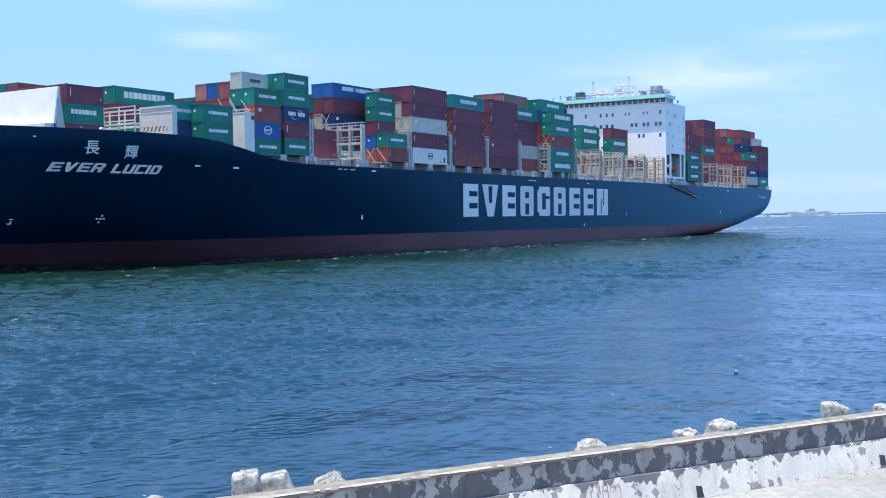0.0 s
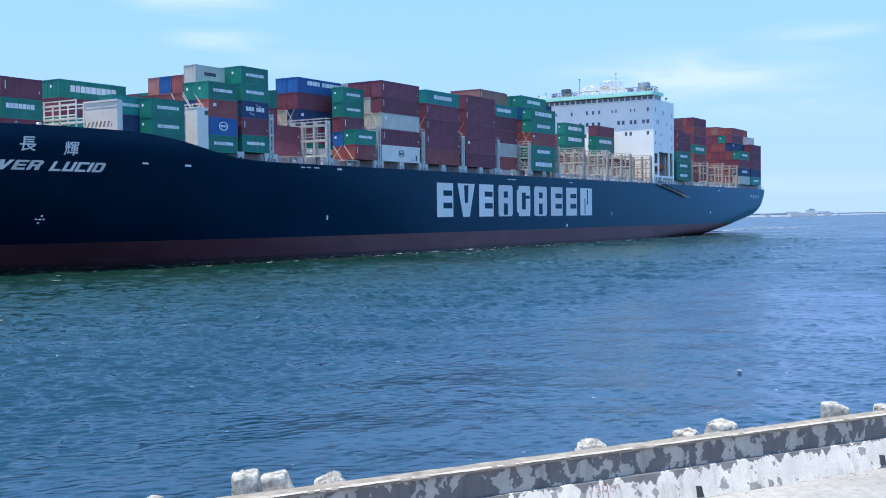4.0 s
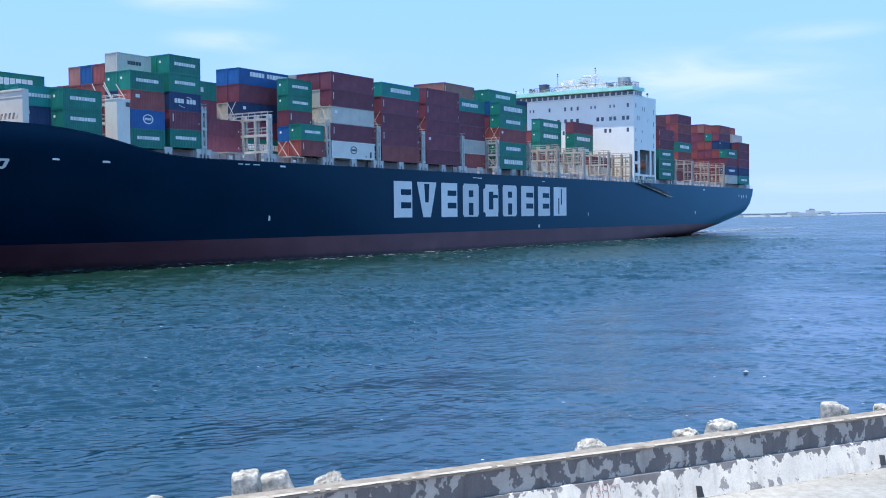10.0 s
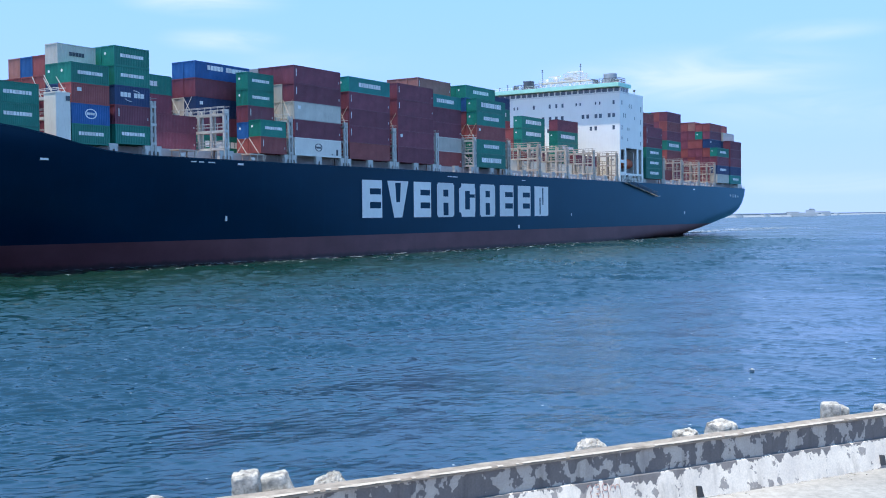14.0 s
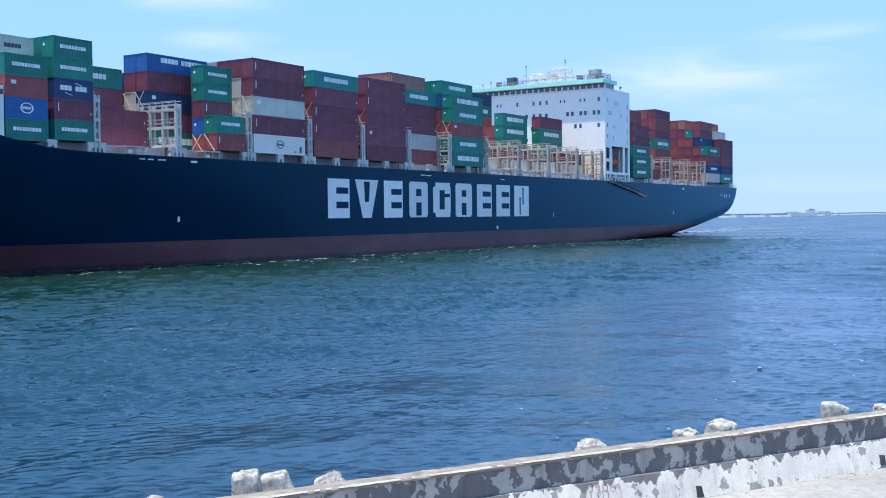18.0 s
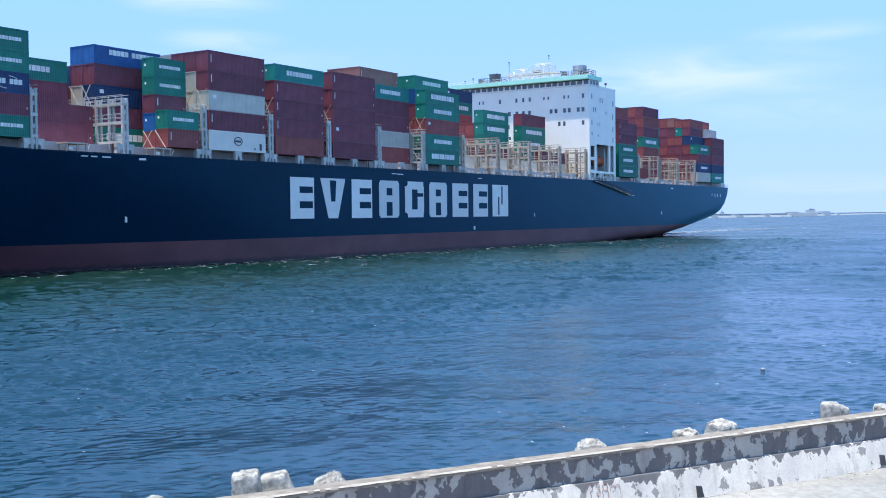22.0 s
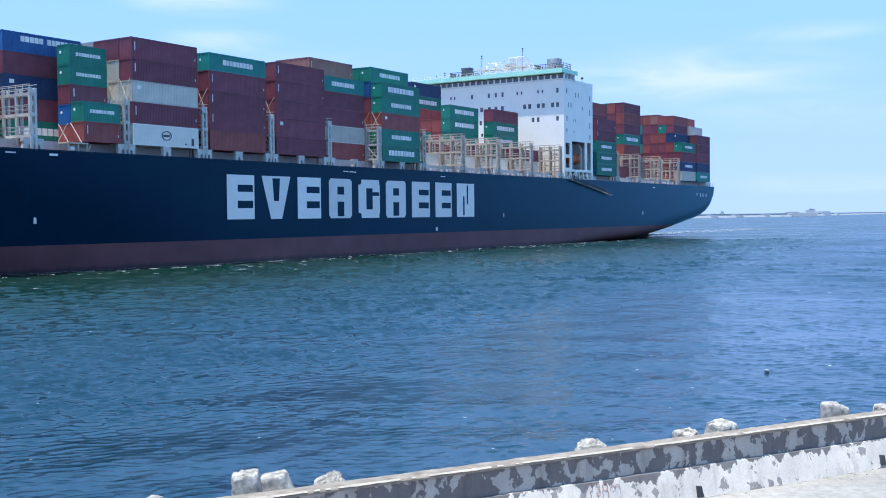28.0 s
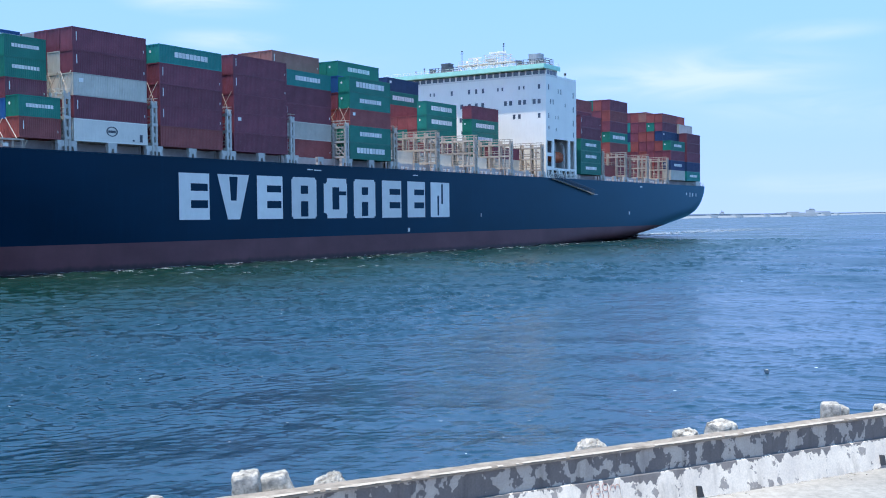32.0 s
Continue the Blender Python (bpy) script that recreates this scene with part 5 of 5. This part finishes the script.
bmesh.ops.create_cone(bm, cap_ends=True, segments=14, radius1=0.06, radius2=0.04, depth=0.05, matrix=Matrix.Translation((0, 0, 0.075)))
part("cap", bm, LASH_GREY, flotsam, "pale cap")

# ---- the quay and its parapet ----
GROUND = 2.28
WALL_ANGLE = 27.4
QD = Vector((math.cos(radians(WALL_ANGLE)), math.sin(radians(WALL_ANGLE)), 0))
QN = Vector((-QD.y, QD.x, 0))
FOOT = Vector((0, 15.05, 0))


def quay_frame(ob, s, n, z):
    ob.matrix_basis = Matrix.Translation(FOOT + QD * s + QN * n + Vector((0, 0, z))) @ pose(0, 0, 0, 0, 0, WALL_ANGLE)
    return ob


bm = bmesh.new()
box(bm, -120, 160, -120, 0.75, -3.0, 0)
quay = quay_frame(new("ground", finish(bm, "ground", QUAY)), 0, 0, GROUND)
tagged(quay, "bleached concrete quay apron beside the parapet", "ground", "", "structure")

parapet = new("parapet_wall")
tagged(parapet, "low concrete harbour parapet with flaking dark and white paint", "wall", "", "structure")
quay_frame(parapet, 0, 0, GROUND)
wr = random.Random(11)
edges = [-60.0]
while edges[-1] < 80:
    edges.append(edges[-1] + 3.0)


def strip(profile, s0, s1, wobble=0.0, cuts=1):
    """A length of wall with this cross-section (n, z), slightly uneven."""
    bm = bmesh.new()
    rings = []
    for k in range(cuts + 1):
        s = s0 + (s1 - s0) * k / cuts
        rings.append([bm.verts.new((s, n + wr.gauss(0, wobble), z + wr.gauss(0, wobble))) for n, z in profile])
    m = len(profile)
    for a, b in zip(rings, rings[1:]):
        for i in range(m):
            bm.faces.new((a[i], a[(i + 1) % m], b[(i + 1) % m], b[i]))
    bm.faces.new(rings[0])
    bm.faces.new(rings[-1][::-1])
    return bm


for s0, s1 in zip(edges, edges[1:]):
    g = 0.0015
    near = -12 < s0 < 20
    c = 16 if near else 1
    part("upper_face", strip([(0.03, 0.50), (0.03, 0.875), (0.28, 0.875), (0.28, 0.0), (0.1, 0.0), (0.1, 0.5)], s0 + g, s1 - g, 0.003, c), WALL_DARK, parapet, "dark grey paint flaking to pale patches")
    part("plinth", strip([(-0.12, 0.0), (-0.015, 0.49), (0.02, 0.505), (0.1, 0.505), (0.1, 0.0)], s0 + g, s1 - g, 0.004, c), WALL_WHITE, parapet, "white limewash flaking off")
    part("coping", strip([(-0.005, 0.878), (-0.012, 0.905), (0.01, 0.925), (0.28, 0.93), (0.295, 0.915), (0.29, 0.878)], s0 + g, s1 - g, 0.0025, c), COPING, parapet, "worn pale concrete coping")
for s, z in ((4.52, 0.02), (8.7, 0.05)):
    bm = bmesh.new()
    prism(bm, [(s - 0.05, z + 0.185), (s + 0.03, z + 0.175), (s + 0.065, z + 0.05), (s + 0.085, z), (s - 0.055, z)], -0.125, 0.0)
    part("weep_hole", bm, BLACK, parapet, "dark square drain hole")
# crumbs of white paint left on the coping's front lip
chips = random.Random(23)
bm = bmesh.new()
at, last = -11.0, None
while at < 18:
    wide = max(0.0, 0.008 + 0.014 * noise.noise(Vector((at * 1.3, 0, 0))) + 0.012 * noise.noise(Vector((at * 7, 3, 0))) + chips.gauss(0, 0.002))
    edge = None
    if wide > 0.002:
        edge = [bm.verts.new((at, n, z)) for n, z in ((-0.021, 0.926 - 0.7 * wide), (0.004, 0.935), (0.004 + wide, 0.9375))]
    if edge and last:
        for i in (0, 1):
            bm.faces.new((last[i], edge[i], edge[i + 1], last[i + 1]))
    last = edge
    at += chips.uniform(0.02, 0.05)
bmesh.ops.delete(bm, geom=[v for v in bm.verts if not v.link_faces], context="VERTS")
part("paint_chips", bm, CHIPPED, parapet, "chips of white paint on the worn coping edge")
# red painted scribble, unreadable
bm = bmesh.new()


def stroke(s, z, pts):
    pts = [Vector((s + a, -0.128 + (z + h) * 0.214, z + h)) for a, h in pts]
    for a, b in zip(pts, pts[1:]):
        bar(bm, a, b, 0.0048)


def loop_points(r, a0, a1, squash=1.0):
    return [(r * math.cos(radians(a)), r * squash * math.sin(radians(a))) for a in np.linspace(a0, a1, 8)]


for s, z, r, a0, a1, sq in ((2.44, 0.41, 0.05, 160, -70, 1.0), (2.58, 0.42, 0.045, 150, -100, 0.8), (2.58, 0.35, 0.045, 90, -140, 0.8), (2.72, 0.40, 0.05, 0, 360, 1.1), (2.86, 0.34, 0.045, 180, 0, 1.6), (2.95, 0.34, 0.045, 180, 0, 1.6)):
    stroke(s, z, loop_points(r, a0, a1, sq))
for s, z in ((2.44, 0.24), (2.57, 0.2), (2.66, 0.22), (2.76, 0.22)):
    stroke(s, z, [(0.0, 0.13), (0.012, 0.06), (-0.01, 0.0)])
part("paint_strokes", bm, RED_INK, parapet, "faded red brush strokes")

# crumbs of mortar fallen along the wall's foot
bm = bmesh.new()
for k in range(110):
    x, y, r = chips.uniform(-4, 16), -0.13 - abs(chips.gauss(0, 0.16)), chips.uniform(0.005, 0.015)
    bmesh.ops.create_icosphere(bm, subdivisions=1, radius=r, matrix=Matrix.Translation((x, y, r * 0.6)) @ Matrix.Diagonal((chips.uniform(0.7, 1.6), 1, 0.8, 1)))
crumbs = quay_frame(new("mortar_crumbs", finish(bm, "mortar_crumbs", ARMOUR)), 0, 0, GROUND)
tagged(crumbs, "crumbs of grey mortar fallen along the foot of the parapet", "rubble", "", "stuff")

# rubble slope under the armour blocks
bm = bmesh.new()
prof = [(0.4, -0.1), (1.4, -0.7), (3.5, -2.0), (7.0, -4.5)]
sr = random.Random(4)
rows = []
for k in range(0, 141):
    s = -60 + k
    rows.append([bm.verts.new((s, n + sr.uniform(-0.15, 0.15), z + sr.uniform(-0.15, 0.1))) for n, z in prof])
for a, b in zip(rows, rows[1:]):
    for i in range(3):
        bm.faces.new((a[i], b[i], b[i + 1], a[i + 1]))
slope = quay_frame(new("rubble_slope", finish(bm, "rubble_slope", RUBBLE)), 0, 0, GROUND)
tagged(slope, "dark rubble slope on the seaward side of the parapet", "slope", "", "structure")


def armour_block(s, n, top, r1, r2, power, turn=0.0, lean=0.0, seed=0, rough=0.03):
    """A weathered four-legged concrete armour unit; the blunt end of one leg shows over the wall. power: 2 is round, more is squarer."""
    bm = bmesh.new()
    dirs = [(Vector((0, 0, 1)), r1, r2)] + [(Vector((math.cos(a) * 0.943, math.sin(a) * 0.943, -0.333)), 0.36, 0.24) for a in (0.3, 2.4, 4.5)]
    for d, a, b in dirs:
        q = d.to_track_quat("Z", "Y")
        if power < 3:
            prof = [(0.0, a), (0.45, a * 0.98), (0.7, a * 0.6 + b * 0.4), (0.84, b * 1.05), (0.91, b * 0.92), (0.96, b * 0.66), (0.99, b * 0.36), (1.0, b * 0.12)]
        else:
            prof = [(0.0, a), (0.45, a * 0.98), (0.7, a * 0.6 + b * 0.4), (0.86, b * 1.02), (0.95, b), (0.985, b * 0.94), (1.0, b * 0.8), (1.003, b * 0.45)]
        prof = [q2 for p1, p2 in zip(prof, prof[1:]) for q2 in (p1, ((p1[0] + p2[0]) / 2, (p1[1] + p2[1]) / 2))] + prof[-1:]
        rings = []
        for h, r in prof:
            ring = []
            for k in range(30):
                t = k * math.tau / 30
                c, sn = math.cos(t), math.sin(t)
                rr = r / (abs(c) ** power + abs(sn) ** power) ** (1 / power)
                ring.append(bm.verts.new(q @ Vector((rr * c, rr * sn, h))))
            rings.append(ring)
        for x, y in zip(rings, rings[1:]):
            for k in range(30):
                bm.faces.new((x[k], x[(k + 1) % 30], y[(k + 1) % 30], y[k]))
        bm.faces.new(rings[-1])
    for v in bm.verts:
        k = noise.noise(v.co * 4.0 + Vector((seed, 0, 0))) * rough * 0.8 + noise.noise(v.co * 12 + Vector((0, seed, 0))) * rough * 0.8 + noise.noise(v.co * 30 + Vector((0, 0, seed))) * rough * 0.7
        v.co += v.co.normalized() * k
    ob = new("armour_block", finish(bm, "armour_block", ARMOUR))
    tagged(ob, "weathered concrete armour block lying behind the parapet", "concrete block", "armour blocks behind the parapet")
    ob.matrix_basis = Matrix.Translation(FOOT + QD * s + QN * n + Vector((0, 0, top - math.cos(radians(lean))))) @ pose(0, 0, 0, 0, lean, WALL_ANGLE + turn)
    return ob


# along the wall, out from it, height, leg radii, squareness, turn, lean, roughness
BLOCKS = [(-3.87, 0.80, 3.18, 0.2, 0.13, 3, 20, 0, 0.03), (-2.57, 0.80, 3.36, 0.20, 0.19, 8, -20, -5, 0.03), (-2.02, 0.85, 3.265, 0.24, 0.19, 12, -27, -13, 0.015), (-1.44, 0.80, 3.21, 0.31, 0.21, 2.2, 0, 0, 0.07), (3.06, 0.80, 3.225, 0.36, 0.24, 2.2, 20, 0, 0.06),
          (5.05, 0.85, 3.14, 0.32, 0.21, 3, 70, 0, 0.045), (5.82, 0.80, 3.235, 0.31, 0.225, 5, 15, -3, 0.035), (8.40, 0.80, 3.335, 0.17, 0.16, 12, -37, 0, 0.008), (8.76, 0.95, 3.22, 0.19, 0.17, 4, -20, 0, 0.03), (9.9, 0.85, 3.13, 0.30, 0.22, 3, 40, 0, 0.045)]
for k, (s, n, top, r1, r2, power, turn, lean, rough) in enumerate(BLOCKS):
    armour_block(s, n, top, r1, r2, power, turn, lean, k + 3, rough)

# ---- far shore ----
shore = [(300, 1480), (421, 1716), (592, 1900), (900, 2500), (1428, 3543), (1700, 4050)]
bm = bmesh.new()
for a, b in zip(shore, shore[1:]):
    va, vb = Vector((*a, 0)), Vector((*b, 0))
    nrm = Vector(((vb - va).y, -(vb - va).x, 0)).normalized() * 12
    for o0, z0, o1, z1 in ((1.0, -1, 0.6, 3.2), (0.6, 3.2, 0.2, 3.2), (0.2, 3.2, 0.2, 6.0), (0.2, 6.0, -0.4, 6.0), (-0.4, 6.0, -0.8, -1)):
        bm.faces.new([bm.verts.new(p) for p in (va + nrm * o0 + Vector((0, 0, z0)), vb + nrm * o0 + Vector((0, 0, z0)), vb + nrm * o1 + Vector((0, 0, z1)), va + nrm * o1 + Vector((0, 0, z1)))])
bw = new("backdrop", finish(bm, "backdrop", FAR))
tagged(bw, "long grey harbour breakwater on the horizon", "breakwater", "", "structure")


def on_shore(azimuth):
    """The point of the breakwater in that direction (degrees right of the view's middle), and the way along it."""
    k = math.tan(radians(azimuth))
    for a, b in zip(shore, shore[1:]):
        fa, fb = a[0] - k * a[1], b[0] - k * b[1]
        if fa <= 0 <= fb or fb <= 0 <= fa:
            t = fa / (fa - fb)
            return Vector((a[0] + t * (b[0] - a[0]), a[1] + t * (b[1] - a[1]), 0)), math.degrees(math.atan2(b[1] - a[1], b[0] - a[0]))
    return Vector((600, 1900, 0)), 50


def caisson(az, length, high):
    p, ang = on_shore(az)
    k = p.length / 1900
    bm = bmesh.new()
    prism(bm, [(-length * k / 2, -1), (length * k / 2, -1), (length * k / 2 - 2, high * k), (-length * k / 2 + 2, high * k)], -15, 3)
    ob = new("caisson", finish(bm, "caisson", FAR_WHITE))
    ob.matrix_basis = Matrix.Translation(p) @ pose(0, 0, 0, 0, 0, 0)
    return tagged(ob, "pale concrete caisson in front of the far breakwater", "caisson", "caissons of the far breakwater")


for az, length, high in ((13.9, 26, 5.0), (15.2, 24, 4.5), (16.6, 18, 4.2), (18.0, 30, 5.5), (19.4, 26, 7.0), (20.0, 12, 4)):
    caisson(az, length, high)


def far_ship(az, dist, length, high, label):
    """A small white vessel far off beyond the breakwater."""
    root = new("distant_ship")
    tagged(root, label, "ship")
    a = radians(az)
    root.matrix_basis = Matrix.Translation((dist * math.sin(a), dist * math.cos(a), 0)) @ pose(0, 0, 0, 0, 0, -az)
    h = length / 2
    bm = bmesh.new()
    prism(bm, [(-h * 0.9, -1), (h * 0.86, -1), (h, high * 0.55), (-h, high * 0.62), (-h * 0.98, high * 0.3)], -6, 6)
    part("hull", bm, FAR_WHITE, root)
    boxes_part("deckhouse", [(h * 0.25, h * 0.8, -5, 5, high * 0.5, high * 0.95)], FAR_WHITE, root)
    boxes_part("bridge", [(h * 0.45, h * 0.75, -5, 5, high * 0.95, high * 1.15)], FAR, root)
    boxes_part("hatches", [(-h * 0.85, -h * 0.1, -4, 4, high * 0.55, high * 0.72)], FAR, root)
    bm = bmesh.new()
    bar(bm, (h * 0.5, 0, high * 1.1), (h * 0.5, 0, high * 1.45), 0.4)
    part("mast", bm, FAR, root)
    return root


far_ship(18.45, 2080, 62, 12.0, "pale distant ship beyond the harbour breakwater")
far_ship(14.35, 2100, 30, 9.0, "small pale distant boat beyond the breakwater")


# ---- movement ----
def motions():
    times = [0, 4, 8, 12, 16, 20, 24, 28, 32]
    turn = pose(0, 0, 0, 0, 0, HEADING)
    here = [(t, Matrix.Translation(START - AFT * sailed(t)) @ turn) for t in times]
    walk(ship, here)
    for ob, x, y, z in RIDERS:
        walk(ob, [(t, m @ pose(x, y, z)) for t, m in here])
    for ob in (water, drifting):
        walk(ob, [(t, pose(-0.2 * t, -0.15 * t, 0)) for t in (0, 16, 32)])
    drift = [(0, 12.41, 45.53), (6, 12.66, 45.68), (9, 12.74, 45.35), (13, 13.09, 45.82), (19, 13.74, 46.5), (23, 13.72, 45.94), (28, 13.8, 45.77), (32, 13.8, 45.77)]
    walk(flotsam, [(t, pose(x, y, 0.06, 4 * math.sin(t), 3 * math.cos(t), 3 * t)) for t, x, y in drift])


motions()
